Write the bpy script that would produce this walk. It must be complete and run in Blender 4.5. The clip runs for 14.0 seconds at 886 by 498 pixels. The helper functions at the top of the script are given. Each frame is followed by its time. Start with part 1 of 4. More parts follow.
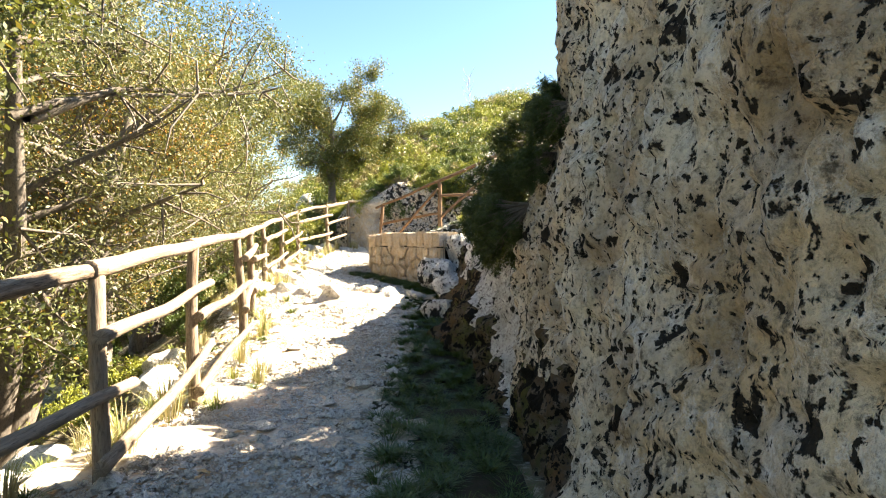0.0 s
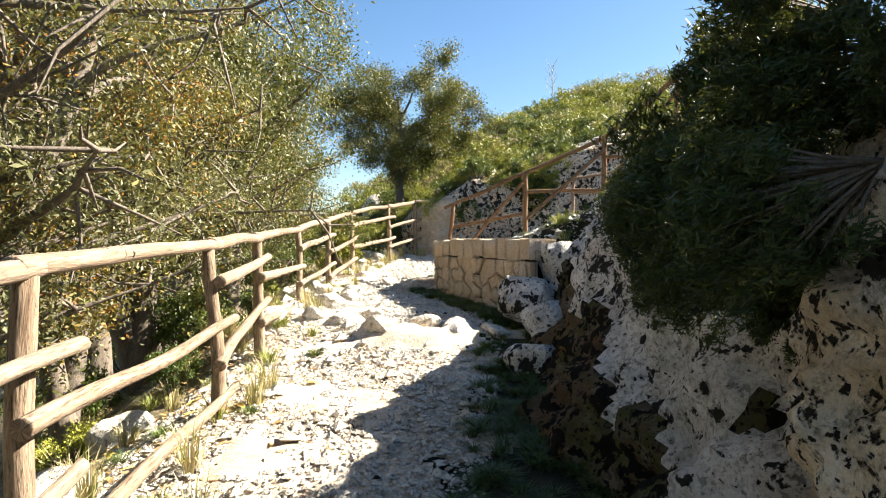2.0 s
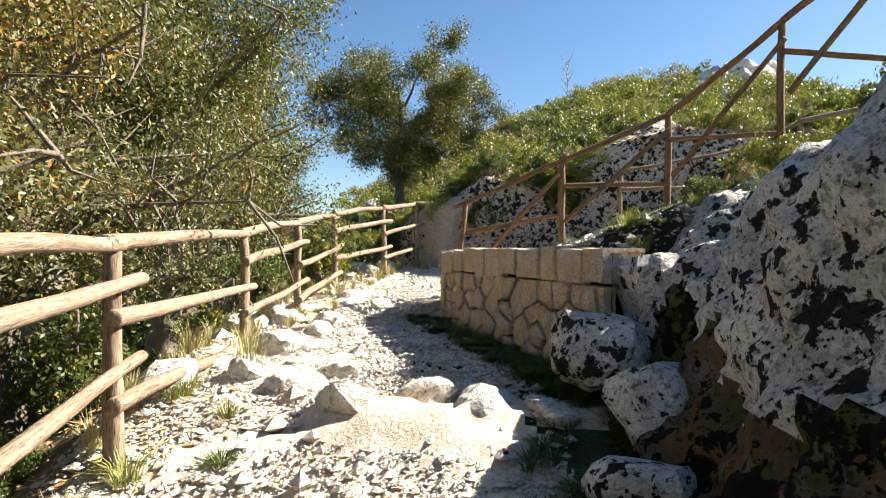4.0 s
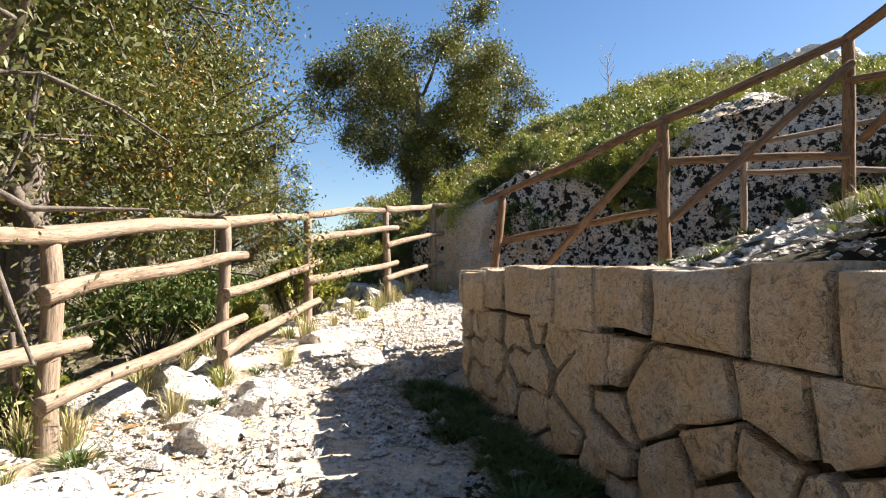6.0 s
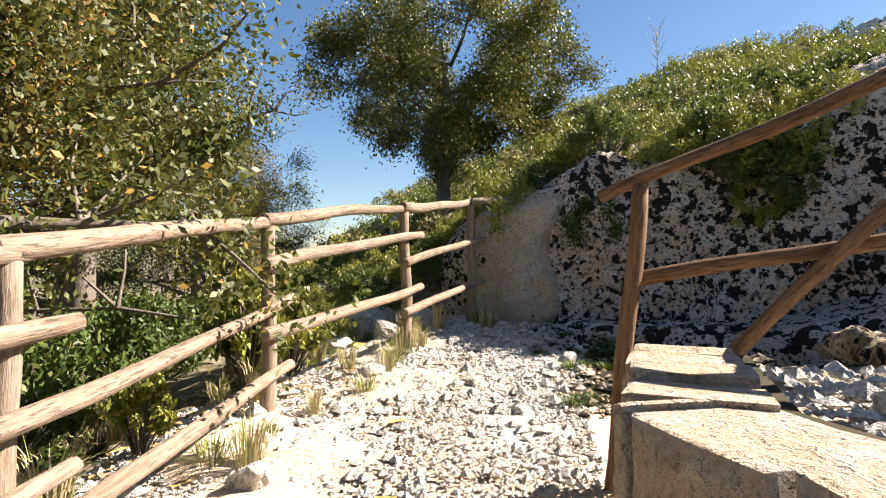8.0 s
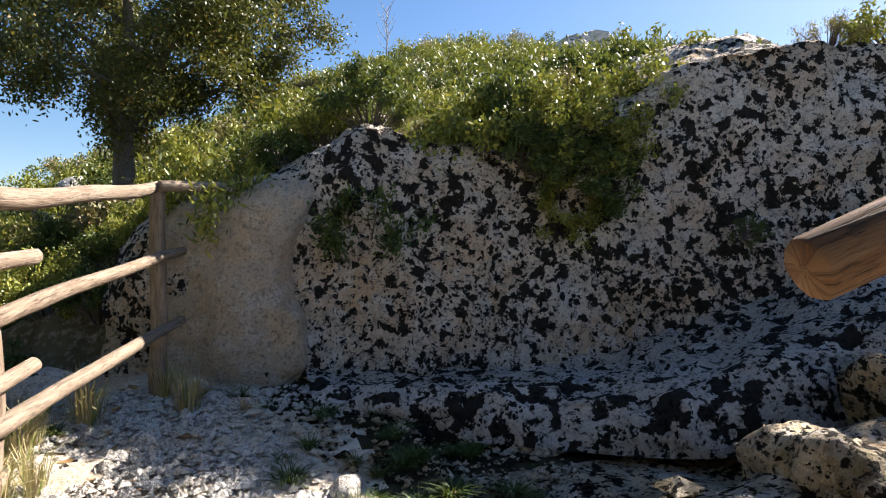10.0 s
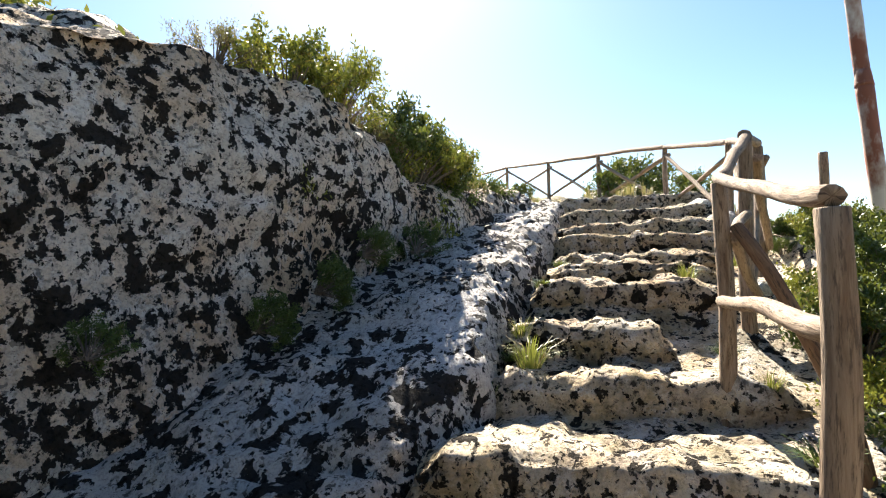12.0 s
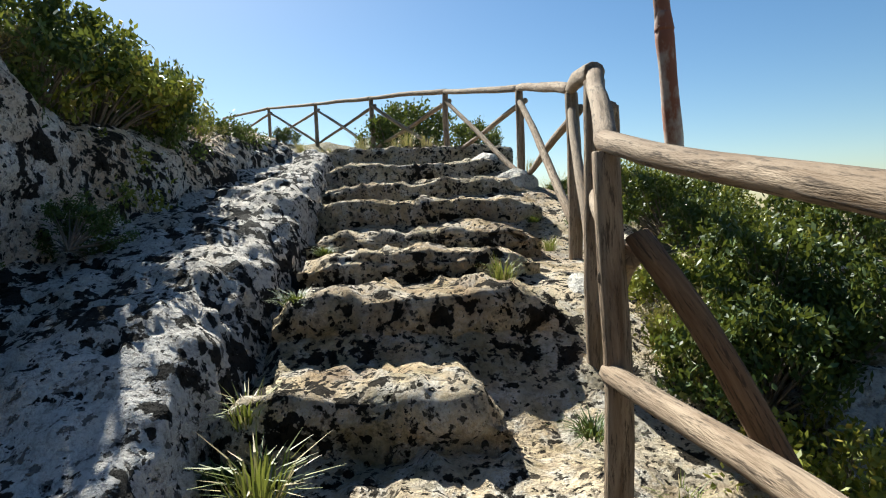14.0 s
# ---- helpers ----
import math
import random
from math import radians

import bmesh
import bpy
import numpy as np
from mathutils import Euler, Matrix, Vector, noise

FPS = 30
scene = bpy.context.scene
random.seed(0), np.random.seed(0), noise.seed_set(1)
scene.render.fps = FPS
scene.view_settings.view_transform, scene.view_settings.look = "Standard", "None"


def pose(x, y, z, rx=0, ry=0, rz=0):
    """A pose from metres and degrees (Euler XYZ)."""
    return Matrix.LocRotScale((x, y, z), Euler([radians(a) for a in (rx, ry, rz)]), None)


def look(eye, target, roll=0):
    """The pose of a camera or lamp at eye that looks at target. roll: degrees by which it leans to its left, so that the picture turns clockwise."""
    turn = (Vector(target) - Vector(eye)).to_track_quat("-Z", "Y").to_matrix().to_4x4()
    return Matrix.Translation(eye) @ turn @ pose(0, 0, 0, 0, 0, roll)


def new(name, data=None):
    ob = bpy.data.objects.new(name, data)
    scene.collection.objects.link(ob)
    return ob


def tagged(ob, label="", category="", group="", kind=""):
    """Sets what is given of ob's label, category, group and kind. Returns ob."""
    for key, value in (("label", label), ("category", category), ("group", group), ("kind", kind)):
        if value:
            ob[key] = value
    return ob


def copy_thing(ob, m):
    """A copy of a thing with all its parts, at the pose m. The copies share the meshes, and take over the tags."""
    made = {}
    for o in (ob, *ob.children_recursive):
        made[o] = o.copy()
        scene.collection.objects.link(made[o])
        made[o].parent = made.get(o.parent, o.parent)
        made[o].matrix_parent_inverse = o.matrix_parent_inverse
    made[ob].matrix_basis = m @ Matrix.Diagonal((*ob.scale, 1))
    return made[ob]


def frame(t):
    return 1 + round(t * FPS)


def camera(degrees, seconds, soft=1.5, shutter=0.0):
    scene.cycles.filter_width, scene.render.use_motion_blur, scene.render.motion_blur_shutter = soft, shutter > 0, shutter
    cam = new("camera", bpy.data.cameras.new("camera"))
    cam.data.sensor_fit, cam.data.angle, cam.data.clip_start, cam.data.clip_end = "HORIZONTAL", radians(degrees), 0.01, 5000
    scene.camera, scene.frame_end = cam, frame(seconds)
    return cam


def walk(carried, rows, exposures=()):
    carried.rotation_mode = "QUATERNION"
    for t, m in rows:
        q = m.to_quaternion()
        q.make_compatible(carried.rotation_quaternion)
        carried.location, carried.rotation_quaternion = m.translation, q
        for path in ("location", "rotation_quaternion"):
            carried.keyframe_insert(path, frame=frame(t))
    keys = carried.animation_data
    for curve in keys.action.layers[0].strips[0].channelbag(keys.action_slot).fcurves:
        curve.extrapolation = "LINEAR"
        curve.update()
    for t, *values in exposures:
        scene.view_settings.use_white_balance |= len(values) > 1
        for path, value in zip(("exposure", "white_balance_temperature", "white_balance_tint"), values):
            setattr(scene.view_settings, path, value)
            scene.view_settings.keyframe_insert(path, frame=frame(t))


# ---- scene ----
import itertools

cam = camera(74.5, 14.0, 1.1)
PATH = [
    (0.0, 0.004, 0.039, 1.477, 89.39, 0.16, -0.82),
    (0.5, 0.006, 0.819, 1.467, 89.75, -0.21, 1.36),
    (1.0, -0.044, 1.552, 1.467, 89.44, -0.28, 2.96),
    (1.5, -0.104, 2.231, 1.537, 89.52, -0.31, 3.96),
    (2.0, -0.146, 2.936, 1.560, 89.79, -0.31, 6.58),
    (2.5, -0.278, 3.594, 1.539, 90.07, -0.46, 7.01),
    (3.0, -0.382, 4.223, 1.543, 89.84, -0.62, 6.48),
    (5.5, -0.805, 8.135, 1.654, 92.42, -0.49, 8.68),
    (6.0, -0.913, 8.927, 1.648, 92.29, -0.53, 9.56),
    (6.5, -1.039, 9.686, 1.735, 92.72, -0.81, 11.26),
    (7.0, -1.257, 10.363, 1.888, 92.32, -0.70, 12.61),
    (9.5, -1.932, 13.672, 2.166, 91.03, -0.06, -2.23),
    (10.0, -1.943, 14.249, 2.360, 90.25, -0.70, -15.93),
    (10.5, -1.854, 14.842, 2.510, 89.66, -1.10, -32.50),
    (11.0, -1.442, 15.365, 2.526, 89.39, -1.86, -48.71),
    (11.5, -0.821, 15.580, 2.501, 92.39, -1.58, -61.62),
    (12.0, -0.308, 15.784, 2.847, 92.54, 0.75, -72.10),
    (12.5, 0.084, 15.828, 2.928, 91.81, 1.32, -80.30),
    (13.0, 0.616, 15.874, 2.969, 90.32, 1.41, -86.23),
    (13.5, 1.045, 15.928, 3.034, 87.85, 1.24, -91.43),
    (14.0, 1.360, 15.892, 3.138, 86.57, 2.22, -93.93),
]
walk(cam, [(r[0], pose(*r[1:])) for r in PATH], [(0.0, 3.0, 7550, 10), (2.0, 2.25, 6950, 10), (3.0, 2.0, 6800, 10), (6.5, 1.85, 6650, 15), (9.5, 1.82, 6850, 16), (10.0, 1.85, 6450, 15), (10.5, 2.35, 6400, 18), (11.0, 3.0, 6700, 14), (11.5, 3.1, 6700, 13), (12.0, 2.25, 6700, 11), (12.5, 1.9, 6650, 9), (13.0, 1.6, 6450, 6), (14.0, 1.32, 6200, 4)])

# ---- light ----
SUN_AZ, SUN_EL = 65.0, 40.0   # degrees clockwise from +y, and above the horizon
world = bpy.data.worlds.new("sky")
scene.world = world
world.use_nodes = True
wn = world.node_tree.nodes
sky = wn.new("ShaderNodeTexSky")
sky.sky_type = "NISHITA"
sky.sun_disc = False
sky.sun_elevation, sky.sun_rotation = radians(SUN_EL), radians(SUN_AZ)
sky.altitude, sky.air_density, sky.dust_density, sky.ozone_density = 300, 1.0, 0.5, 1.4
wn["Background"].inputs["Strength"].default_value = 0.047
clear = wn.new("ShaderNodeHueSaturation")   # the deep clear blue of a dry autumn day
clear.inputs["Saturation"].default_value = 1.22
world.node_tree.links.new(sky.outputs[0], clear.inputs["Color"])
world.node_tree.links.new(clear.outputs[0], wn["Background"].inputs[0])
sun_data = bpy.data.lights.new("sun", "SUN")
sun_data.energy, sun_data.angle, sun_data.color = 5.0, radians(0.5), (1.0, 0.94, 0.84)
sun = new("sun", sun_data)
az, el = radians(SUN_AZ), radians(SUN_EL)
to_sun = Vector((math.sin(az) * math.cos(el), math.cos(az) * math.cos(el), math.sin(el)))
sun.matrix_world = look(to_sun * 50, (0, 0, 0))


# ---- small numeric tools ----
def lattice(ix, iy, iz, seed):
    h = (ix * 374761393 + iy * 668265263 + iz * 2147483647 + seed * 1274126177) & 0xFFFFFFFF
    h = ((h ^ (h >> 13)) * 1274126177) & 0xFFFFFFFF
    return ((h ^ (h >> 16)) & 0xFFFF) / 32768.0 - 1.0


def vnoise(p, seed=0):
    """Smooth value noise in -1..1 for an array of places."""
    p = np.asarray(p, float)
    i = np.floor(p).astype(np.int64)
    f = p - i
    f = f * f * (3 - 2 * f)
    out = 0.0
    for dx in (0, 1):
        for dy in (0, 1):
            for dz in (0, 1):
                w = (f[..., 0] if dx else 1 - f[..., 0]) * (f[..., 1] if dy else 1 - f[..., 1]) * (f[..., 2] if dz else 1 - f[..., 2])
                out = out + w * lattice(i[..., 0] + dx, i[..., 1] + dy, i[..., 2] + dz, seed)
    return out


def fbm(p, octaves=4, seed=0, gain=0.5):
    out, a, p = 0.0, 1.0, np.asarray(p, float)
    for k in range(octaves):
        out = out + a * vnoise(p * 2.0 ** k, seed + k)
        a *= gain
    return out


def smooth(a, b, x):
    t = np.clip((x - a) / (b - a), 0, 1)
    return t * t * (3 - 2 * t)


def quick_mesh(name, verts, faces, soft=True):
    me = bpy.data.meshes.new(name)
    me.from_pydata(np.asarray(verts).reshape(-1, 3).tolist(), [], np.asarray(faces).tolist())
    if soft:
        me.polygons.foreach_set("use_smooth", [True] * len(me.polygons))
    me.update()
    return me


def grid_faces(n, m, wrap=False):
    i, j = np.meshgrid(np.arange(n - 1), np.arange(m if wrap else m - 1), indexing="ij")
    k = (j + 1) % m
    return np.stack([i * m + j, (i + 1) * m + j, (i + 1) * m + k, i * m + k], -1).reshape(-1, 4)


def resample(ctrl, n, axis):
    """Smooth curves through control places, along one axis of the control grid."""
    c = np.moveaxis(np.asarray(ctrl, float), axis, 0)
    t = np.linspace(0, len(c) - 1, n)
    i = np.clip(np.floor(t).astype(int), 0, len(c) - 2)
    f = (t - i).reshape(-1, *([1] * (c.ndim - 1)))
    p0, p1, p2, p3 = c[np.maximum(i - 1, 0)], c[i], c[i + 1], c[np.minimum(i + 2, len(c) - 1)]
    out = 0.5 * (2 * p1 + (p2 - p0) * f + (2 * p0 - 5 * p1 + 4 * p2 - p3) * f ** 2 + (3 * p1 - p0 - 3 * p2 + p3) * f ** 3)
    return np.moveaxis(out, 0, axis)


def normals(g):
    n = np.cross(np.gradient(g, axis=0), np.gradient(g, axis=1))
    return n / np.maximum(np.linalg.norm(n, axis=-1, keepdims=True), 1e-9)


def rock_patch(name, ctrl, step, mat, rough=0.12, scale=1.6, pits=0.03, seed=3, flip=False, fine=0.02):
    """A weathered rock surface through a control grid, carved by noise and pits."""
    c = np.asarray(ctrl, float)
    lu = np.linalg.norm(np.diff(c, axis=0), axis=-1).sum(0).max()
    lv = np.linalg.norm(np.diff(c, axis=1), axis=-1).sum(1).max()
    g = resample(resample(c, max(4, int(lu / step)), 0), max(4, int(lv / step)), 1)
    n = normals(g) * (-1 if flip else 1)
    d = rough * fbm(g * scale, 4, seed, 0.55) + fine * fbm(g * 9.0, 3, seed + 9, 0.6)
    hole = vnoise(g * 6.5, seed + 20)
    d = d - pits * smooth(0.35, 0.75, hole) - pits * 0.6 * smooth(0.3, 0.7, vnoise(g * 14.0, seed + 30))
    g = g + n * d[..., None]
    f = grid_faces(*g.shape[:2])
    me = quick_mesh(name, g, f[:, ::-1] if flip else f)
    me.materials.append(mat)
    return new(name, me)


def part(name, mesh, material, parent, label=""):
    mesh.materials.append(material)
    ob = new(name, mesh)
    ob.parent = parent
    return tagged(ob, label)


def log_mesh(name, p0, p1, r0, r1, seed=0, bend=0.03, sides=10, seg=None):
    """A peeled round pole with knots, an uneven line and sawn ends."""
    p0, p1 = np.array(p0, float), np.array(p1, float)
    d = p1 - p0
    length = np.linalg.norm(d)
    d /= length
    a = np.cross(d, (0, 0, 1) if abs(d[2]) < 0.9 else (1, 0, 0))
    a /= np.linalg.norm(a)
    b = np.cross(d, a)
    seg = seg or max(6, int(length / 0.12))
    t = np.linspace(0, 1, seg + 1)
    rng = np.random.RandomState(seed + 1)
    w = rng.uniform(-1, 1, 6)
    off = bend * ((np.sin(t * 3.14) * w[0] + 0.5 * np.sin(t * 6.28) * w[1])[:, None] * a + (np.sin(t * 3.14) * w[2] + 0.4 * np.sin(t * 9.4) * w[3])[:, None] * b)
    mid = p0 + np.outer(t * length, d) + off
    ang = np.linspace(0, 2 * np.pi, sides, endpoint=False)
    ring = np.cos(ang)[:, None] * a + np.sin(ang)[:, None] * b
    r = (r0 + (r1 - r0) * t)[:, None] * (1 + 0.07 * np.sin(ang * 2 + w[4] * 3)[None] + 0.09 * vnoise(np.stack([t[:, None] * length * 5 + 0 * ang, 0 * t[:, None] + np.cos(ang) * 1.3 + seed, 0 * t[:, None] + np.sin(ang) * 1.3], -1), seed))
    v = mid[:, None] + ring[None] * r[..., None]
    v = np.concatenate([v[:1] * 0.25 + mid[0] * 0.75, v[:1] * 0.93 + mid[0] * 0.07 - d * 0.0, v, v[-1:] * 0.93 + mid[-1] * 0.07, v[-1:] * 0.25 + mid[-1] * 0.75])
    v[1] -= d * 0.004
    v[0] -= d * 0.006
    v[-2] += d * 0.004
    v[-1] += d * 0.006
    n = len(v)
    faces = grid_faces(n, sides, True).tolist()
    faces += [list(range(sides)), list(range((n - 1) * sides, n * sides))[::-1]]
    me = bpy.data.meshes.new(name)
    me.from_pydata(v.reshape(-1, 3).tolist(), [], faces)
    me.polygons.foreach_set("use_smooth", [True] * len(me.polygons))
    ring_at = np.clip(np.arange(n) - 2, 0, seg) / seg * length
    along = np.repeat(ring_at, sides) * 0.12 + seed * 3.7
    off = np.tile(np.stack([np.cos(ang), np.sin(ang)], 1) * r0, (n, 1))
    attr = me.attributes.new("grain", "FLOAT_VECTOR", "POINT")
    attr.data.foreach_set("vector", np.stack([along, off[:, 0], off[:, 1]], 1).ravel())
    bm = bmesh.new()
    bm.from_mesh(me)
    bmesh.ops.recalc_face_normals(bm, faces=bm.faces)
    bm.to_mesh(me)
    bm.free()
    return me


# ---- materials ----
def material(name):
    m = bpy.data.materials.new(name)
    m.use_nodes = True
    nt = m.node_tree
    return m, nt, nt.nodes["Principled BSDF"]


def node(nt, kind, **inputs):
    n = nt.nodes.new(kind)
    for k, v in inputs.items():
        n.inputs[k.replace("_", " ")].default_value = v
    return n


def place(nt, stretch=(1, 1, 1)):
    g = nt.nodes.new("ShaderNodeNewGeometry")
    m = nt.nodes.new("ShaderNodeMapping")
    m.inputs["Scale"].default_value = stretch
    nt.links.new(g.outputs["Position"], m.inputs["Vector"])
    return m.outputs[0]


def noise_tex(nt, at, scale, detail=4, rough=0.6, distort=0.0):
    n = node(nt, "ShaderNodeTexNoise", Scale=scale, Detail=detail, Roughness=rough, Distortion=distort)
    nt.links.new(at, n.inputs["Vector"])
    return n.outputs[0]


def ramp(nt, fac, *stops):
    r = nt.nodes.new("ShaderNodeValToRGB")
    e = r.color_ramp.elements
    while len(e) < len(stops):
        e.new(0.5)
    for s, (pos, col) in zip(e, stops):
        s.position = pos
        s.color = (*col, 1) if not isinstance(col, (int, float)) else (col, col, col, 1)
    nt.links.new(fac, r.inputs[0])
    return r.outputs[0]


def mix(nt, fac, a, b, how="MIX"):
    m = nt.nodes.new("ShaderNodeMix")
    m.data_type, m.blend_type = "RGBA", how
    for sock, v in ((m.inputs[0], fac), (m.inputs[6], a), (m.inputs[7], b)):
        if isinstance(v, (int, float)):
            sock.default_value = v
        elif isinstance(v, tuple):
            sock.default_value = (*v, 1)
        else:
            nt.links.new(v, sock)
    return m.outputs[2]


def math_node(nt, op, a, b=0.0, clamp=False):
    m = nt.nodes.new("ShaderNodeMath")
    m.operation, m.use_clamp = op, clamp
    for sock, v in ((m.inputs[0], a), (m.inputs[1], b)):
        if isinstance(v, (int, float)):
            sock.default_value = v
        else:
            nt.links.new(v, sock)
    return m.outputs[0]


def bump(nt, bsdf, height, strength=0.5, distance=0.02):
    b = node(nt, "ShaderNodeBump", Strength=strength, Distance=distance)
    nt.links.new(height, b.inputs["Height"])
    nt.links.new(b.outputs[0], bsdf.inputs["Normal"])


def rock_material(name, pale, warm, cover, scale, grey=0.45, stretch=(1, 1, 1), moss=0.0, brown=0.0, blob=0.0, blob_share=0.4, pitted=0.5, white=0.6, crack=0.6):
    """Limestone: pale crust, ochre stains, pits, and black lichen where its noise rises above cover."""
    m, nt, bsdf = material(name)
    at = place(nt, stretch)
    big = noise_tex(nt, at, 0.9, 5)
    mid = noise_tex(nt, at, 4.5, 6, 0.7)
    crust = noise_tex(nt, at, 15, 6, 0.75)
    tiny = noise_tex(nt, at, 48, 4, 0.7)
    col = mix(nt, ramp(nt, big, (0.38, 0.0), (0.62, 1.0)), pale, warm)
    col = mix(nt, ramp(nt, mid, (0.46, 0.0), (0.66, 0.7)), col, (grey, grey * 0.95, grey * 0.88))
    col = mix(nt, math_node(nt, "MULTIPLY", ramp(nt, noise_tex(nt, at, 6.5, 6, 0.72), (0.5, 0.0), (0.58, 1.0)), white), col, (0.84, 0.82, 0.78))
    col = mix(nt, math_node(nt, "MULTIPLY", ramp(nt, crust, (0.34, 1.0), (0.46, 0.0)), crack), col, (0.13, 0.105, 0.08))
    col = mix(nt, ramp(nt, tiny, (0.3, 0.5), (0.52, 1.0)), (0.14, 0.115, 0.09), col)
    if brown:
        col = mix(nt, math_node(nt, "MULTIPLY", ramp(nt, noise_tex(nt, at, 1.7, 5, 0.7), (0.48, 0.0), (0.64, 1.0)), brown), col, (0.17, 0.09, 0.035))
    if moss:
        col = mix(nt, math_node(nt, "MULTIPLY", ramp(nt, noise_tex(nt, at, 2.6, 5, 0.7), (0.5, 0.0), (0.62, 1.0)), moss), col, (0.07, 0.08, 0.02))
    pit = ramp(nt, noise_tex(nt, at, 26, 3, 0.6), (0.575, 0.0), (0.62, 1.0))
    col = mix(nt, math_node(nt, "MULTIPLY", pit, pitted), col, (0.035, 0.028, 0.02))
    patch = math_node(nt, "SUBTRACT", noise_tex(nt, at, 1.2, 3), 0.5)
    level = math_node(nt, "ADD", noise_tex(nt, at, scale, 5, 0.6, 0.15), math_node(nt, "MULTIPLY", patch, 0.32))
    dark = ramp(nt, level, (cover - 0.008, 0.0), (cover + 0.012, 1.0))
    fine = ramp(nt, math_node(nt, "ADD", noise_tex(nt, at, scale * 2.4, 4, 0.6), math_node(nt, "MULTIPLY", patch, 0.25)), (cover + 0.035, 0.0), (cover + 0.055, 1.0))
    dark = math_node(nt, "MAXIMUM", dark, fine)
    if blob:
        vor = node(nt, "ShaderNodeTexVoronoi", Scale=blob)
        nt.links.new(at, vor.inputs["Vector"])
        pick = nt.nodes.new("ShaderNodeSeparateColor")
        nt.links.new(vor.outputs["Color"], pick.inputs[0])
        reach = math_node(nt, "MULTIPLY", math_node(nt, "SUBTRACT", pick.outputs[0], 1 - blob_share), 0.42 / blob_share)
        reach = math_node(nt, "ADD", reach, math_node(nt, "MULTIPLY", math_node(nt, "SUBTRACT", crust, 0.5), 1.3))
        dark = math_node(nt, "MAXIMUM", dark, ramp(nt, math_node(nt, "SUBTRACT", reach, vor.outputs["Distance"]), (0.0, 0.0), (0.05, 1.0)))
    col = mix(nt, math_node(nt, "MULTIPLY", dark, 0.96), col, (0.009, 0.0075, 0.006))
    nt.links.new(col, bsdf.inputs["Base Color"])
    bsdf.inputs["Roughness"].default_value = 0.95
    bsdf.inputs["Specular IOR Level"].default_value = 0.08
    h = math_node(nt, "ADD", math_node(nt, "MULTIPLY", mid, 1.2), math_node(nt, "MULTIPLY", tiny, 0.5))
    h = math_node(nt, "SUBTRACT", h, math_node(nt, "MULTIPLY", dark, 0.2))
    h = math_node(nt, "SUBTRACT", h, math_node(nt, "MULTIPLY", pit, 0.6))
    bump(nt, bsdf, math_node(nt, "ADD", h, math_node(nt, "MULTIPLY", crust, 1.0)), 1.0, 0.045)
    return m


M_BOULDER = rock_material("boulder limestone", (0.82, 0.72, 0.56), (0.66, 0.49, 0.3), 0.615, 7.5, 0.5, stretch=(1, 1, 0.85), moss=0.2, brown=0.45, blob=5.5, blob_share=0.3, pitted=1.0, white=0.5, crack=0.9)
# brown moss rock, its colour deepened to paint in shade at the foot
M_MOSS_SHADE_ROCK = rock_material("brown moss on rock, shade painted in", (0.12, 0.085, 0.05), (0.07, 0.05, 0.025), 0.53, 6.0, 0.1, moss=0.8, brown=0.6, pitted=0.8, white=0.1)
M_CLIFF = rock_material("cliff limestone", (0.8, 0.72, 0.62), (0.68, 0.5, 0.33), 0.54, 9.0, 0.62, blob=9.0, blob_share=0.35, pitted=0.6, white=0.65)
M_SPUR = rock_material("spur limestone", (0.8, 0.79, 0.78), (0.68, 0.66, 0.62), 0.585, 7.5, 0.62, moss=0.3, brown=0.35, blob=8.0, blob_share=0.2, white=0.85)
M_LEDGE = rock_material("ledge limestone", (0.74, 0.7, 0.66), (0.62, 0.54, 0.45), 0.542, 6.5, 0.56, blob=5.0, blob_share=0.25, pitted=0.75, white=0.5)
M_STEP = rock_material("step limestone", (0.74, 0.62, 0.45), (0.6, 0.45, 0.27), 0.575, 8.5, 0.46, moss=0.4, brown=0.55, pitted=0.9, white=0.45, crack=0.9)
M_WALLSTONE = rock_material("cut wall stone", (0.68, 0.53, 0.37), (0.56, 0.42, 0.28), 0.78, 6.0, 0.56, pitted=0.12, white=0.22, crack=0.1)
M_STONE = rock_material("loose stone", (0.78, 0.75, 0.69), (0.68, 0.6, 0.48), 0.68, 5.0, 0.66, pitted=0.4)
M_PLASTER = rock_material("smooth cut rock", (0.68, 0.55, 0.4), (0.56, 0.43, 0.29), 0.74, 7.0, 0.48, pitted=0.3, white=0.3, crack=0.35)


def ground_material():
    m, nt, bsdf = material("gravel path")
    at = place(nt)
    big = noise_tex(nt, at, 0.5, 4)
    mid = noise_tex(nt, at, 3.5, 6, 0.7)
    vor = nt.nodes.new("ShaderNodeTexVoronoi")
    vor.inputs["Scale"].default_value = 38
    nt.links.new(at, vor.inputs["Vector"])
    peb = vor.outputs["Color"]
    col = mix(nt, ramp(nt, mid, (0.35, 0.0), (0.65, 1.0)), (0.46, 0.37, 0.29), (0.72, 0.65, 0.55))
    col = mix(nt, ramp(nt, big, (0.4, 0.0), (0.6, 0.6)), col, (0.4, 0.31, 0.22))
    col = mix(nt, 0.35, col, ramp(nt, peb, (0.0, (0.2, 0.16, 0.12)), (1.0, (0.85, 0.8, 0.72))), "OVERLAY")
    nt.links.new(col, bsdf.inputs["Base Color"])
    bsdf.inputs["Roughness"].default_value = 0.97
    bsdf.inputs["Specular IOR Level"].default_value = 0.1
    h = math_node(nt, "ADD", math_node(nt, "MULTIPLY", mid, 1.5), noise_tex(nt, at, 34, 4, 0.7))
    bump(nt, bsdf, h, 0.8, 0.02)
    return m


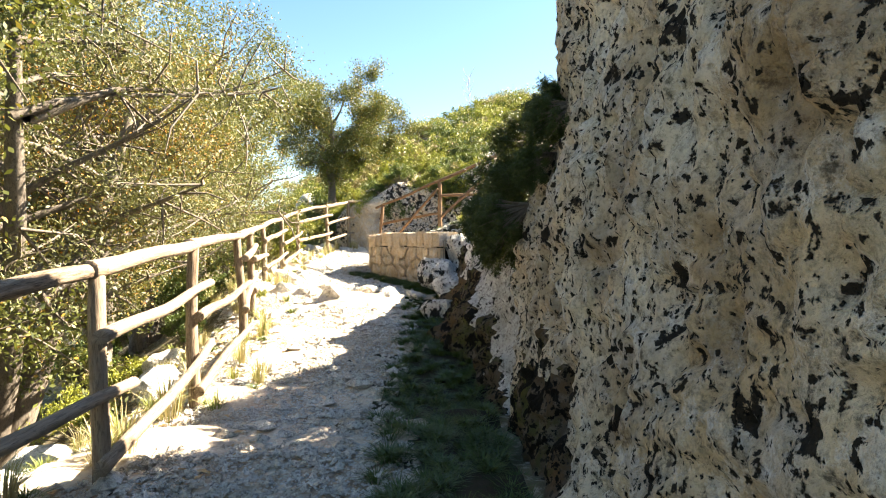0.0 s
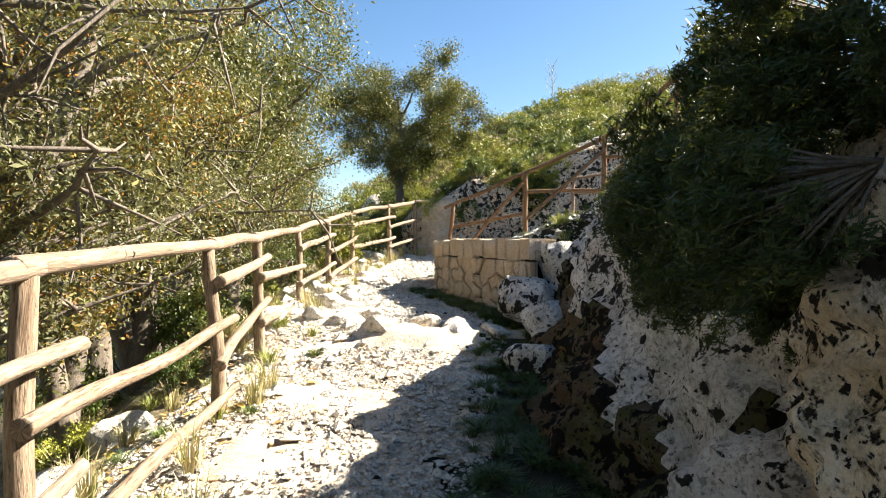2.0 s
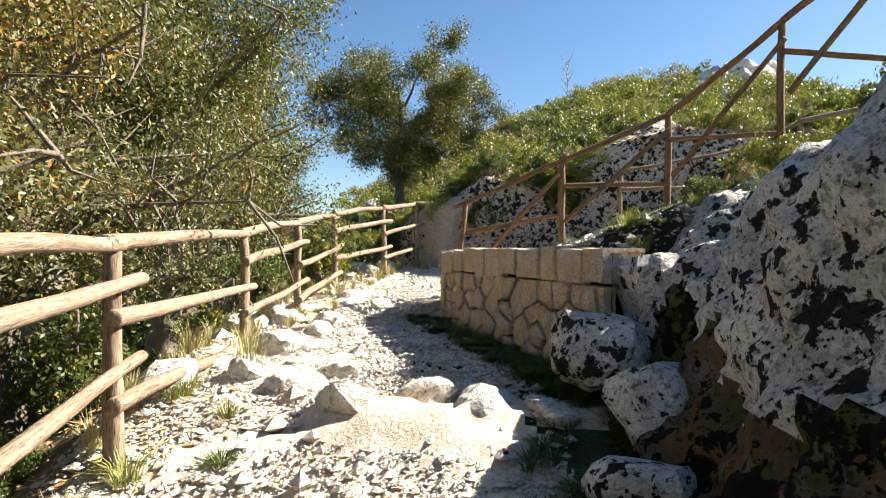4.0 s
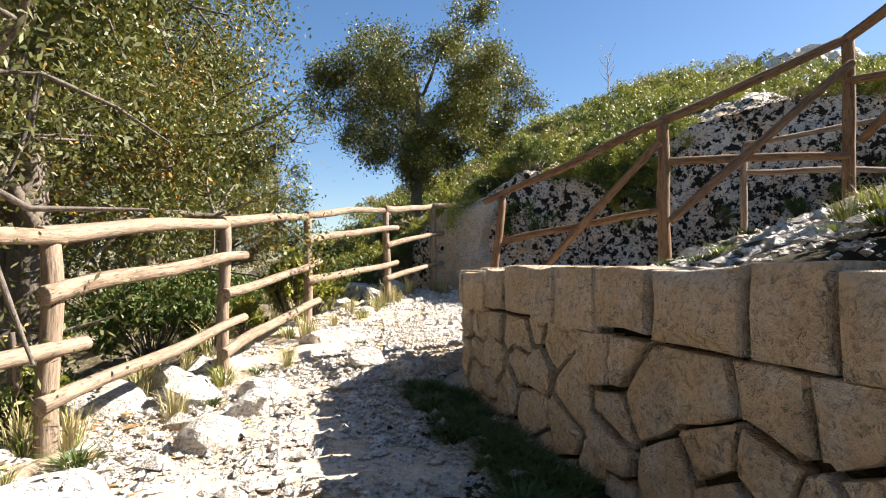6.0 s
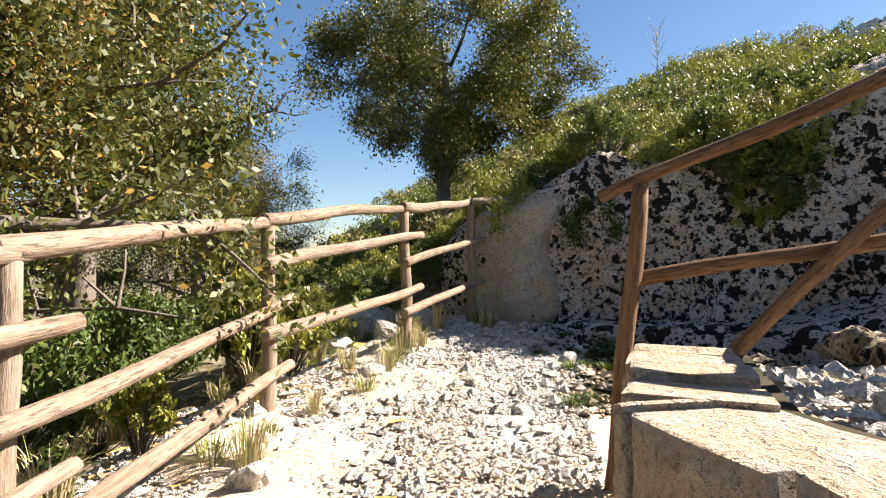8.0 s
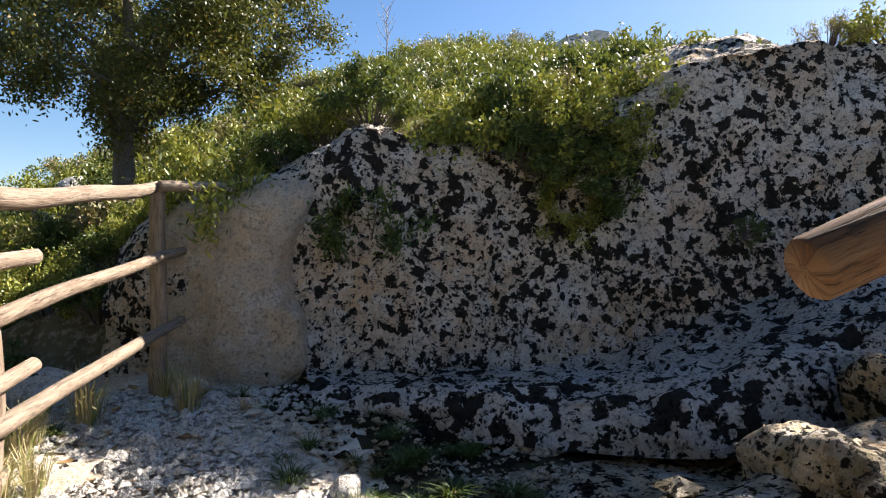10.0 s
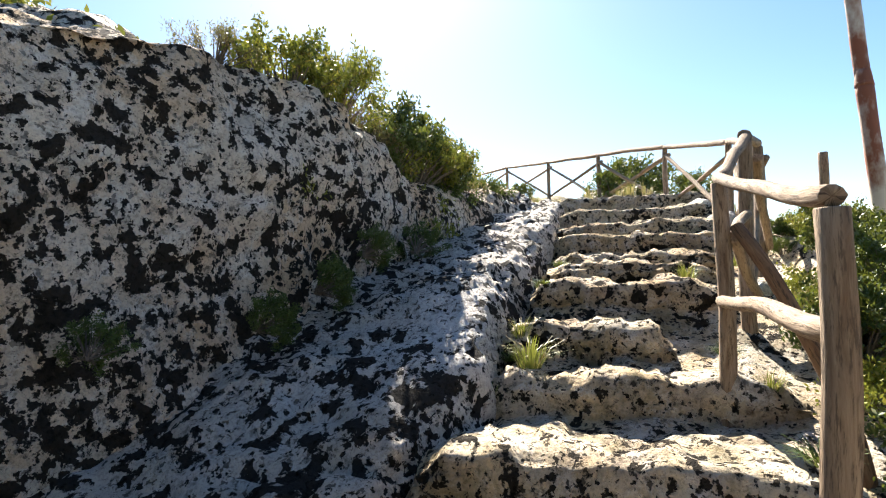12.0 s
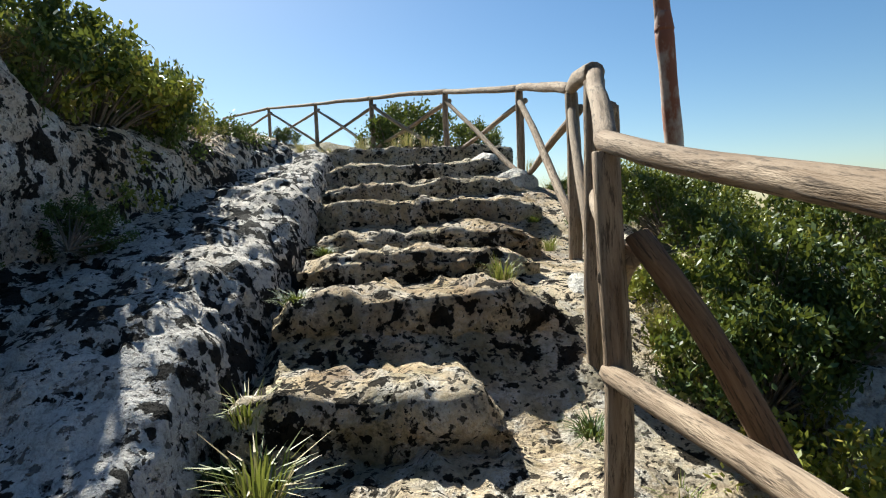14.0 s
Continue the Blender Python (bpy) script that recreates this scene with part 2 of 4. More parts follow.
def soil_mix(name, a, b, c):
    m, nt, bsdf = material(name)
    at = place(nt)
    col = mix(nt, ramp(nt, noise_tex(nt, at, 2.0, 6, 0.7), (0.35, 0.0), (0.65, 1.0)), a, b)
    col = mix(nt, ramp(nt, noise_tex(nt, at, 14, 5, 0.7), (0.5, 0.0), (0.65, 1.0)), col, c)
    nt.links.new(col, bsdf.inputs["Base Color"])
    bsdf.inputs["Roughness"].default_value = 0.97
    bsdf.inputs["Specular IOR Level"].default_value = 0.1
    bump(nt, bsdf, noise_tex(nt, at, 20, 5, 0.7), 0.8, 0.03)
    return m


def wood_material(name, a, b, crack, poles=True, weather=0.35):
    m, nt, bsdf = material(name)
    info = nt.nodes.new("ShaderNodeObjectInfo")
    if poles:
        ga = nt.nodes.new("ShaderNodeAttribute")
        ga.attribute_name = "grain"
        at = ga.outputs["Vector"]
    else:
        at = place(nt, (1, 1, 0.3))
    grain = noise_tex(nt, at, 26, 5, 0.7, 0.6)
    fine = noise_tex(nt, at, 90, 4, 0.75)
    col = mix(nt, ramp(nt, grain, (0.35, 0.0), (0.65, 1.0)), a, b)
    col = mix(nt, ramp(nt, fine, (0.52, 0.0), (0.62, 0.85)), col, crack)
    col = mix(nt, math_node(nt, "MULTIPLY", info.outputs["Random"], weather), col, (0.3, 0.24, 0.18))
    nt.links.new(col, bsdf.inputs["Base Color"])
    bsdf.inputs["Roughness"].default_value = 0.85
    bsdf.inputs["Specular IOR Level"].default_value = 0.2
    bump(nt, bsdf, math_node(nt, "ADD", grain, fine), 0.6, 0.012)
    return m


def leaf_material(name, dark, light, odd, odd_share=0.06):
    m, nt, bsdf = material(name)
    geo = nt.nodes.new("ShaderNodeNewGeometry")
    at = place(nt)
    big = noise_tex(nt, at, 1.1, 3)
    r = geo.outputs["Random Per Island"]
    col = mix(nt, r, dark, light)
    col = mix(nt, ramp(nt, big, (0.4, 0.0), (0.65, 0.5)), col, light)
    col = mix(nt, ramp(nt, math_node(nt, "FRACT", math_node(nt, "MULTIPLY", r, 17.3)), (1 - odd_share, 0.0), (1 - odd_share + 0.01, 1.0)), col, odd)
    nt.links.new(col, bsdf.inputs["Base Color"])
    bsdf.inputs["Roughness"].default_value = 0.5
    bsdf.inputs["Specular IOR Level"].default_value = 0.3
    tr = nt.nodes.new("ShaderNodeBsdfTranslucent")
    nt.links.new(mix(nt, 0.4, col, (0.4, 0.42, 0.06)), tr.inputs["Color"])
    sh = nt.nodes.new("ShaderNodeMixShader")
    sh.inputs[0].default_value = 0.16
    nt.links.new(bsdf.outputs[0], sh.inputs[1])
    nt.links.new(tr.outputs[0], sh.inputs[2])
    nt.links.new(sh.outputs[0], nt.nodes["Material Output"].inputs["Surface"])
    return m


M_GROUND = ground_material()
M_WOOD = wood_material("weathered chestnut wood", (0.165, 0.11, 0.07), (0.37, 0.285, 0.205), (0.06, 0.042, 0.03))
M_WOOD_RED = wood_material("brown barked wood", (0.13, 0.065, 0.032), (0.27, 0.165, 0.09), (0.045, 0.028, 0.018), True, 0.1)
M_BARK = wood_material("tree bark", (0.09, 0.075, 0.06), (0.2, 0.17, 0.14), (0.04, 0.035, 0.03), False)
M_TWIG = wood_material("grey dead twig", (0.3, 0.27, 0.24), (0.42, 0.38, 0.33), (0.15, 0.13, 0.11), False)
M_OAK = leaf_material("holm oak leaf", (0.018, 0.028, 0.008), (0.125, 0.135, 0.034), (0.32, 0.2, 0.04))
M_OLIVE = leaf_material("olive grey leaf", (0.05, 0.06, 0.026), (0.19, 0.185, 0.085), (0.32, 0.22, 0.07))
M_YELLOW = leaf_material("autumn leaf", (0.08, 0.075, 0.02), (0.26, 0.2, 0.05), (0.4, 0.16, 0.03), 0.16)
M_SHRUB = leaf_material("shrub leaf", (0.04, 0.07, 0.012), (0.3, 0.31, 0.05), (0.36, 0.3, 0.06), 0.1)
M_DARKSHRUB = leaf_material("dark shrub leaf", (0.015, 0.035, 0.008), (0.085, 0.13, 0.028), (0.12, 0.14, 0.03), 0.08)
# darker copy of the shrub leaf: the rock's shade is in its colour
M_HANG = leaf_material("rosemary leaf darkened for shade", (0.012, 0.022, 0.007), (0.045, 0.07, 0.018), (0.05, 0.06, 0.02), 0.06)
M_DRY = leaf_material("dry heath leaf", (0.11, 0.095, 0.045), (0.27, 0.23, 0.1), (0.3, 0.2, 0.1), 0.1)
M_GRASS = leaf_material("grass blade", (0.07, 0.1, 0.02), (0.26, 0.28, 0.07), (0.45, 0.38, 0.2), 0.25)
M_STRAW = leaf_material("straw blade", (0.3, 0.25, 0.12), (0.5, 0.43, 0.25), (0.2, 0.24, 0.06), 0.25)
M_LITTER = leaf_material("fallen leaf", (0.25, 0.13, 0.05), (0.5, 0.33, 0.16), (0.6, 0.42, 0.12), 0.15)

# ---- lie of the land ----
def path_z(y):
    return np.interp(y, [-6, 0, 5, 7, 8.4, 9.3, 10.4, 13, 14.5, 17, 18.5, 21], [0.14, 0.12, 0.06, 0.28, 0.36, 0.6, 0.7, 0.74, 0.95, 1.12, 1.27, 1.5])


def fence_x(y):
    return np.interp(y, [-8, 5, 7, 8.6, 11.4, 13.4, 15.3, 17.2, 19, 24], [-2.0, -2.1, -2.3, -2.55, -3.3, -3.48, -3.6, -3.2, -2.75, -2.0])


def cliff_y(x):
    return np.interp(x, [-9, -2.7, 0, 2.4, 3.75, 6, 9, 12], [21.5, 19.2, 18.9, 18.15, 17.75, 17.55, 17.4, 17.3])


STEP_X = (-0.95, 0.25, 1.1, 2.05, 2.85, 3.3, 4.0, 4.75, 5.5, 6.3, 7.2, 8.3, 9.6)
STEP_Z = (1.36, 1.56, 1.8, 2.1, 2.3, 2.52, 2.77, 2.91, 2.99, 3.26, 3.45, 3.74, 4.08)


def stair_z(x):
    return np.interp(x, [-1.6, *[s + 0.1 for s in STEP_X], 12.5, 25], [1.15, *STEP_Z, 4.3, 6.2])


def land(x, y):
    z0 = path_z(y)
    drop = np.clip(fence_x(y) - 0.25 - x, 0, 40)
    keep = 1 - smooth(11, 16.5, y)
    z = z0 - (0.55 * np.minimum(drop, 5) + 0.25 * np.maximum(drop - 5, 0)) * (0.25 + 0.75 * keep)
    # high ground beside the lower path
    low = np.minimum(np.clip(0.4 + 1.5 * (x - 0.75), 0.3, 3.7), np.interp(y, [4.6, 6.0, 9], [3.8, 2.1, 1.8])) + 0.2 * np.clip(x - 2.2, 0, 5) - 0.3 * np.clip(x - 5, 0, 40)
    terrace = 1.62 + 0.36 * np.clip(x + 0.2, 0, 4) + 0.2 * np.clip(x - 3.8, 0, 5) - 0.35 * smooth(1.6, 3.2, x) * smooth(12.0, 13.2, y) - 1.0 * smooth(4.0, 6.0, x) * (1 - smooth(12.6, 13.4, y)) - 0.14 * np.clip(x - 6, 0, 40)
    k = smooth(10.2, 11.4, y)
    side = low * (1 - k) + terrace * k
    edge = np.interp(y, [-8, 4.5, 5.5, 9.3, 9.9, 13.4, 14.4, 16], [0.95, 0.8, 0.6, 0.5, 0.35, -1.25, -1.1, -1.2])
    m = smooth(edge, edge + 0.2, x)
    z = z * (1 - m) + np.maximum(side, z0) * m
    st = smooth(14.1, 14.5, y) * smooth(-1.25, -1.0, x)
    z = z * (1 - st) + np.maximum(stair_z(x) - 0.16 - 0.45 * smooth(16.4, 16.8, y) * (1 - smooth(9, 10, x)), 1.05) * st
    # the hill behind the cliff
    cy = cliff_y(x)
    top = np.interp(x, [-14, -8, -5, -2.8, -1.5, 0, 3, 6, 9, 12, 20], [-2.5, 0.2, 1.2, 2.2, 3.0, 3.3, 3.8, 3.7, 4.1, 4.3, 5.5])
    ridge = np.interp(x, [-40, -20, -12, -6, -2, 2.3, 6, 10, 13, 17, 22, 40], [-10, 0, 3.5, 5.8, 8.0, 9.8, 10.6, 11.0, 9.4, 6.6, 5.8, 5])
    up = np.clip((y - cy - 0.3) / (37.5 - cy), 0, 1)
    hill = top + (np.maximum(ridge, top) - top) * up ** 1.25 - 0.12 * np.clip(y - 38.5, 0, 200)
    h = smooth(cy + 0.1, cy + 0.6, y)
    z = z * (1 - h) + hill * h
    far = np.sqrt((x - 1) ** 2 + (y - 12) ** 2)
    return z - 0.06 * np.clip(far - 30, 0, 150)


def graded(lo, hi, a, b, step):
    core = np.arange(a, b + step / 2, step)
    tail = np.cumsum(step * 1.16 ** np.arange(1, 60))
    return np.concatenate([(a - tail[a - tail > lo])[::-1], core, b + tail[b + tail < hi]])


gx, gy = graded(-900, 900, -6.0, 6.0, 0.07), graded(-900, 900, 0.5, 20.0, 0.07)
X, Y = np.meshgrid(gx, gy, indexing="ij")
Z = land(X, Y)
P = np.stack([X, Y, Z], -1)
near = 1 - smooth(25, 60, np.hypot(X, Y - 10))
off_path = np.clip(smooth(fence_x(Y) + 0.9, fence_x(Y) - 0.2, X) + smooth(-0.2, 0.6, X), 0, 1)
P[..., 2] += near * ((0.025 + 0.06 * off_path) * fbm(P * 1.7, 3, 5) + 0.012 * fbm(P * 8.0, 3, 8))
ledge_rock = smooth(8.3, 9.2, Y) * (1 - smooth(10.2, 11.2, Y)) * smooth(-3.0, -2.0, X) * (1 - smooth(-0.8, -0.2, X))
P[..., 2] += ledge_rock * 0.1 * np.round(2 * fbm(P * np.array([1.5, 2.2, 0]), 2, 14)) / 2
ground = new("ground", quick_mesh("ground", P, grid_faces(len(gx), len(gy))))
ground.data.materials.append(M_GROUND)
M_SOIL = soil_mix("hillside soil", (0.1, 0.08, 0.045), (0.2, 0.17, 0.1), (0.36, 0.32, 0.26))
# moss and earth colours, deepened to paint in the shade beside the rocks
M_SHADE_EARTH = soil_mix("moss and earth, shade painted in", (0.024, 0.02, 0.012), (0.06, 0.046, 0.03), (0.022, 0.036, 0.01))
ground.data.materials.append(M_SOIL)
ground.data.materials.append(M_SHADE_EARTH)
ground.data.materials.append(M_STEP)
c = (P[:-1, :-1] + P[1:, 1:]) / 2
wild = (c[..., 0] < fence_x(c[..., 1]) - 0.55 + 0.3 * vnoise(c * 2.0, 4)) | (c[..., 1] > np.where(c[..., 0] < -2.7, 20.2, cliff_y(c[..., 0]) + 0.3)) | ((c[..., 0] > 0.5) & (c[..., 1] < 10.5)) | ((c[..., 0] > 1.0) & (c[..., 1] < 14.3)) | (c[..., 0] > 10.3) | (c[..., 1] < -6)
# moss strip by the rocks; below the cliff it paints in shade
moss_shade = (c[..., 0] > np.interp(c[..., 1], [0, 5, 9.5, 9.7, 13, 13.6, 15.2, 15.7, 17.8, 19], [-0.1, -0.4, -0.25, -0.2, -1.72, 9, 9, -1.35, -1.6, -2.2]) + 0.35 * fbm(c * 1.6, 3, 61)) & (c[..., 1] > 0)
ground.data.polygons.foreach_set("material_index", np.where((c[..., 0] > -0.9) & (c[..., 0] < 10) & (c[..., 1] > 14.25) & (c[..., 1] < 17.5), 3, np.where(wild, 1, np.where(moss_shade, 2, 0))).reshape(-1).astype(np.int32))
tagged(ground, "pale gravel footpath and stony scrub-covered hillside", "ground", kind="structure")


def surf(x, y):
    return float(land(np.array(float(x)), np.array(float(y))))


# ---- rock masses ----
rows = []
for x, y, lean, top in ((1.0, -5, 0.2, 4.0), (0.95, -2, 0.2, 4.1), (0.85, 0.5, 0.15, 4.3), (0.76, 2.0, 0.12, 4.3), (0.68, 3.2, 0.2, 4.2), (0.62, 4.1, 0.32, 4.1), (0.72, 4.7, 0.38, 3.9), (1.2, 5.05, 0.35, 3.6), (2.2, 5.2, 0.3, 3.4)):
    rows.append([(x - 0.08, y, -0.15), (x, y, 0.8), (x + 0.03, y, 1.5), (x + lean * 0.75, y, 2.2), (x + lean, y, 3.1), (x + lean + 0.15, y - 0.05, top), (x + lean + 0.9, y - 0.2, top + 0.3), (x + lean + 2.5, y - 0.4, top + 0.2)])
boulder = rock_patch("boulder", rows, 0.035, M_BOULDER, 0.11, 1.5, 0.07, 3, True, 0.04)
tagged(boulder, "tall tan limestone outcrop with black lichen spots and pits", "rock")



def moss_shade_foot(ob, y0, y1, height):
    """Faces near the path, up to an uneven line, take the brown moss rock with shade painted in."""
    ob.data.materials.append(M_MOSS_SHADE_ROCK)
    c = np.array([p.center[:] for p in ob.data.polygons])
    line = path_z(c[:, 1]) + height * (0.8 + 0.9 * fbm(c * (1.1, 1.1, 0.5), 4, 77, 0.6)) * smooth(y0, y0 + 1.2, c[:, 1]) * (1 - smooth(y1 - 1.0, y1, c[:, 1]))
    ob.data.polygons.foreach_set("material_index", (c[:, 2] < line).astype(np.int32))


moss_shade_foot(boulder, 2.6, 9.0, 0.75)

rows = []
for x, y, top, back in ((0.95, 4.6, 2.2, 1.3), (0.5, 5.3, 2.15, 1.3), (0.3, 6.2, 2.15, 1.2), (0.16, 7.0, 2.3, 1.3), (0.12, 8.0, 2.35, 1.2), (0.12, 8.9, 2.2, 1.0), (0.2, 9.6, 1.95, 0.85), (0.35, 10.4, 1.9, 0.7), (0.7, 11.2, 1.95, 0.6)):
    zb = float(path_z(y)) - 0.15
    rows.append([(x - 0.06, y, zb), (x + 0.02, y, zb + 0.35), (x + 0.2, y, zb + 0.35 * (top - zb)), (x + 0.45 * back, y, zb + 0.68 * (top - zb)), (x + 0.8 * back, y, top - 0.1), (x + back + 0.25, y + 0.05, top + 0.08), (x + back + 1.2, y + 0.1, top + 0.08), (x + back + 2.6, y + 0.2, top - 0.1)])
spur = rock_patch("rock_spur", rows, 0.05, M_SPUR, 0.2, 1.5, 0.05, 11, True, 0.03)
tagged(spur, "grey-white sloping limestone outcrop with black lichen and moss", "rock")

CL_X = (-3.3, -2.75, -1.9, -1.15, -0.4, 0.5, 1.4, 2.4, 3.2, 4.2, 5.4, 6.8, 8.3, 9.8)
CL_TOP = (2.1, 2.72, 3.0, 3.42, 3.3, 3.25, 3.98, 4.28, 4.25, 4.02, 3.75, 3.85, 4.05, 4.25)
LEDGE_X = (-1.7, -0.7, 0.5, 1.6, 2.5, 3.6, 4.4, 5.7, 6.9, 8.3, 9.8)
LEDGE_Z = (1.4, 1.42, 1.5, 1.86, 2.3, 2.8, 3.0, 3.3, 3.53, 3.8, 4.12)
rows = []
for x, t in zip(CL_X, CL_TOP):
    y = float(cliff_y(np.array(x)))
    b = float(np.interp(x, LEDGE_X, LEDGE_Z)) - 0.35 if x > -1.8 else 1.0
    rows.append([(x, y - 0.08, b), (x, y, b + 0.3 * (t - b)), (x + 0.02, y + 0.05, b + 0.7 * (t - b)), (x + 0.02, y + 0.14, t - 0.08), (x, y + 0.3, t + 0.02), (x, y + 0.9, t + 0.18), (x, y + 2.0, t + 0.5)])
moss_shade_foot(spur, 3.5, 10.2, 0.75)

cliff = rock_patch("cliff", rows, 0.045, M_CLIFF, 0.1, 1.4, 0.035, 21, False, 0.018)
tagged(cliff, "low limestone cliff thickly speckled with black lichen", "rock")

rows = []
for x in (-2.78, -2.55, -2.3, -2.05, -1.85, -1.7):
    y = float(cliff_y(np.array(x))) - (0.13 if x < -1.9 else 0.09 if x < -1.8 else -0.12)
    k = smooth(-2.4, -1.8, x)
    t = float(np.interp(x, CL_X, CL_TOP)) - 0.12
    rows.append([(x, y + 0.12, 1.1), (x - 0.1 * k, y, 1.15), (x + 0.12 * k, y + 0.02, 1.6), (x - 0.06 * k, y + 0.05, 2.05), (x + 0.1 * k, y + 0.09, t - 0.14), (x, y + 0.28, t + 0.02)])
cut = rock_patch("cut_rock_face", rows, 0.04, M_PLASTER, 0.1, 1.5, 0.015, 27, False, 0.012)
tagged(cut, "smooth beige hand-cut rock face at the cliff's end", "rock")

rows = []
for x, z, outer, low in zip(LEDGE_X, LEDGE_Z, (18.35, 18.0, 17.25, 16.95, 16.62, 16.6, 16.6, 16.65, 16.75, 16.85, 16.95), (1.1, 1.1, 1.15, 1.35, 1.65, 2.0, 2.35, 2.75, 3.15, 3.5, 3.85)):
    inner = float(cliff_y(np.array(x))) + 0.1
    rows.append([(x, outer - 0.1, low), (x, outer - 0.02, low + 0.75 * (z - low)), (x, outer + 0.16, z), (x, (outer + inner) / 2, z - 0.02), (x, inner - 0.2, z - 0.04), (x, inner + 0.15, z + 0.04)])
ledge = rock_patch("rock_ledge", rows, 0.045, M_LEDGE, 0.055, 1.8, 0.045, 33, False, 0.025)
tagged(ledge, "worn grey limestone bench climbing beside the steps", "rock")

# ---- rock-cut steps ----
STEP_L = (16.25, 16.6, 16.8, 16.7, 16.6, 16.55, 16.5, 16.5, 16.6, 16.7, 16.8, 16.9, 17.1)
STEP_R = (14.7, 14.6, 14.85, 15.0, 15.0, 15.55, 15.2, 15.1, 14.9, 14.7, 14.6, 14.5, 14.3)
for i, (x, z, yl, yr) in enumerate(zip(STEP_X, STEP_Z, STEP_L, STEP_R)):
    below = STEP_Z[i - 1] if i else 1.15
    nxt = STEP_X[i + 1] if i + 1 < len(STEP_X) else x + 2.0
    rows = []
    for q in np.linspace(0, 1, 9):
        y = yl + (yr - yl) * q
        w = 0.055 * float(vnoise(np.array([y * 1.7, i * 3.1, 0.5]), 41))
        d = 0.025 * float(vnoise(np.array([y * 2.2, i * 1.7, 4.5]), 43))
        sink = 0.1 if q in (0.0, 1.0) else 0.0
        rows.append([(x + w + 0.05, y, below - 0.14), (x + w - 0.01, y, below + 0.4 * (z - below)), (x + w, y, z - 0.05 + d - sink), (x + w + 0.06, y, z + d - sink), (x + w + 0.3, y, z + d * 0.5 - sink), (nxt + 0.25, y, z - 0.05 - sink)])
    st = rock_patch("stone_step", rows, 0.05, M_STEP, 0.032, 3.4, 0.035, 50 + i, True, 0.026)
    tagged(st, "worn limestone step cut into the rock, lichen on its riser", "step", "stair steps")


# ---- fences ----
def thing(name, label, category, group="", at=(0, 0, 0)):
    e = new(name)
    e.location = at
    return tagged(e, label, category, group)


seed = [100]


def log(name, p0, p1, r0, r1, parent, mat=None, bend=0.03):
    seed[0] += 1
    ob = part(name, log_mesh(name, p0, p1, r0, r1, seed[0], bend), mat or M_WOOD, parent)
    ob.matrix_parent_inverse = Matrix.Translation(parent.location).inverted()
    return ob


POSTS = [(-1.95, -0.9, 0.02), (-2.0, 1.6, 0.05), (-1.93, 3.4, 0.08), (-2.06, 5.05, 0.13), (-2.33, 7.05, 0.25), (-2.7, 8.6, 0.45), (-3.36, 11.5, 0.72), (-3.48, 13.35, 0.8), (-3.58, 15.3, 1.0), (-3.18, 17.25, 1.23), (-2.77, 18.85, 1.5)]
# heights of the top, middle and low rail at the start and the end of each panel
PANELS = [((1.1, 1.15), (0.6, 0.6), (0.15, 0.12)), ((1.15, 1.31), (0.57, 0.62), (0.12, 0.06)), ((1.31, 1.45), (0.97, 1.11), (0.25, 0.55)), ((1.45, 1.55), (0.87, 0.98), (0.25, 0.43)),
          ((1.55, 1.62), (1.31, 1.43), (0.71, 0.96)), ((1.62, 1.79), (1.25, 1.25), (0.79, 0.7)), ((1.79, 2.02), (1.53, 1.75), (1.0, 1.22)), ((2.02, 2.27), (1.48, 1.74), (1.0, 1.27)), ((2.27, 2.55), (2.01, 2.28), (1.56, 1.77)), ((2.55, 2.79), (2.04, 2.3), (1.56, 1.78))]
path_fence = thing("wooden_fence", "rustic post-and-rail fence of weathered chestnut poles along the path", "fence", at=(-2.3, 7.1, 0.25))
for i, (x, y, z) in enumerate(POSTS):
    head = PANELS[i][0][0] if i < len(PANELS) else PANELS[-1][0][1]
    log("post", (x + 0.03, y, z - 0.35), (x, y - 0.1 if i == 4 else y, head - 0.02), 0.058, 0.048, path_fence, bend=0.025)
    if i < len(PANELS):
        x2, y2, z2 = POSTS[i + 1]
        d = np.array([x2 - x, y2 - y, 0]) / math.hypot(x2 - x, y2 - y)
        (t0, t1), *lower = PANELS[i]
        log("rail", (x, y - 0.06, t0 + 0.02), (x2, y2 + 0.06, t1 + 0.02), 0.052, 0.042, path_fence, bend=0.03)
        for k, (h0, h1) in enumerate(lower):
            s = np.array([0.075, 0, 0])
            slope = (h1 - h0) / math.hypot(x2 - x, y2 - y)
            a = np.array([x, y, h0 - 0.12 * slope]) - d * 0.12 + s
            b = np.array([x2, y2, h1 + 0.24 * slope]) + d * 0.24 + s
            log("rail", a, b, 0.046, 0.036, path_fence, bend=0.03)
log("rail", (-2.75, 18.8, 2.8), (-2.35, 19.1, 2.84), 0.045, 0.04, path_fence)

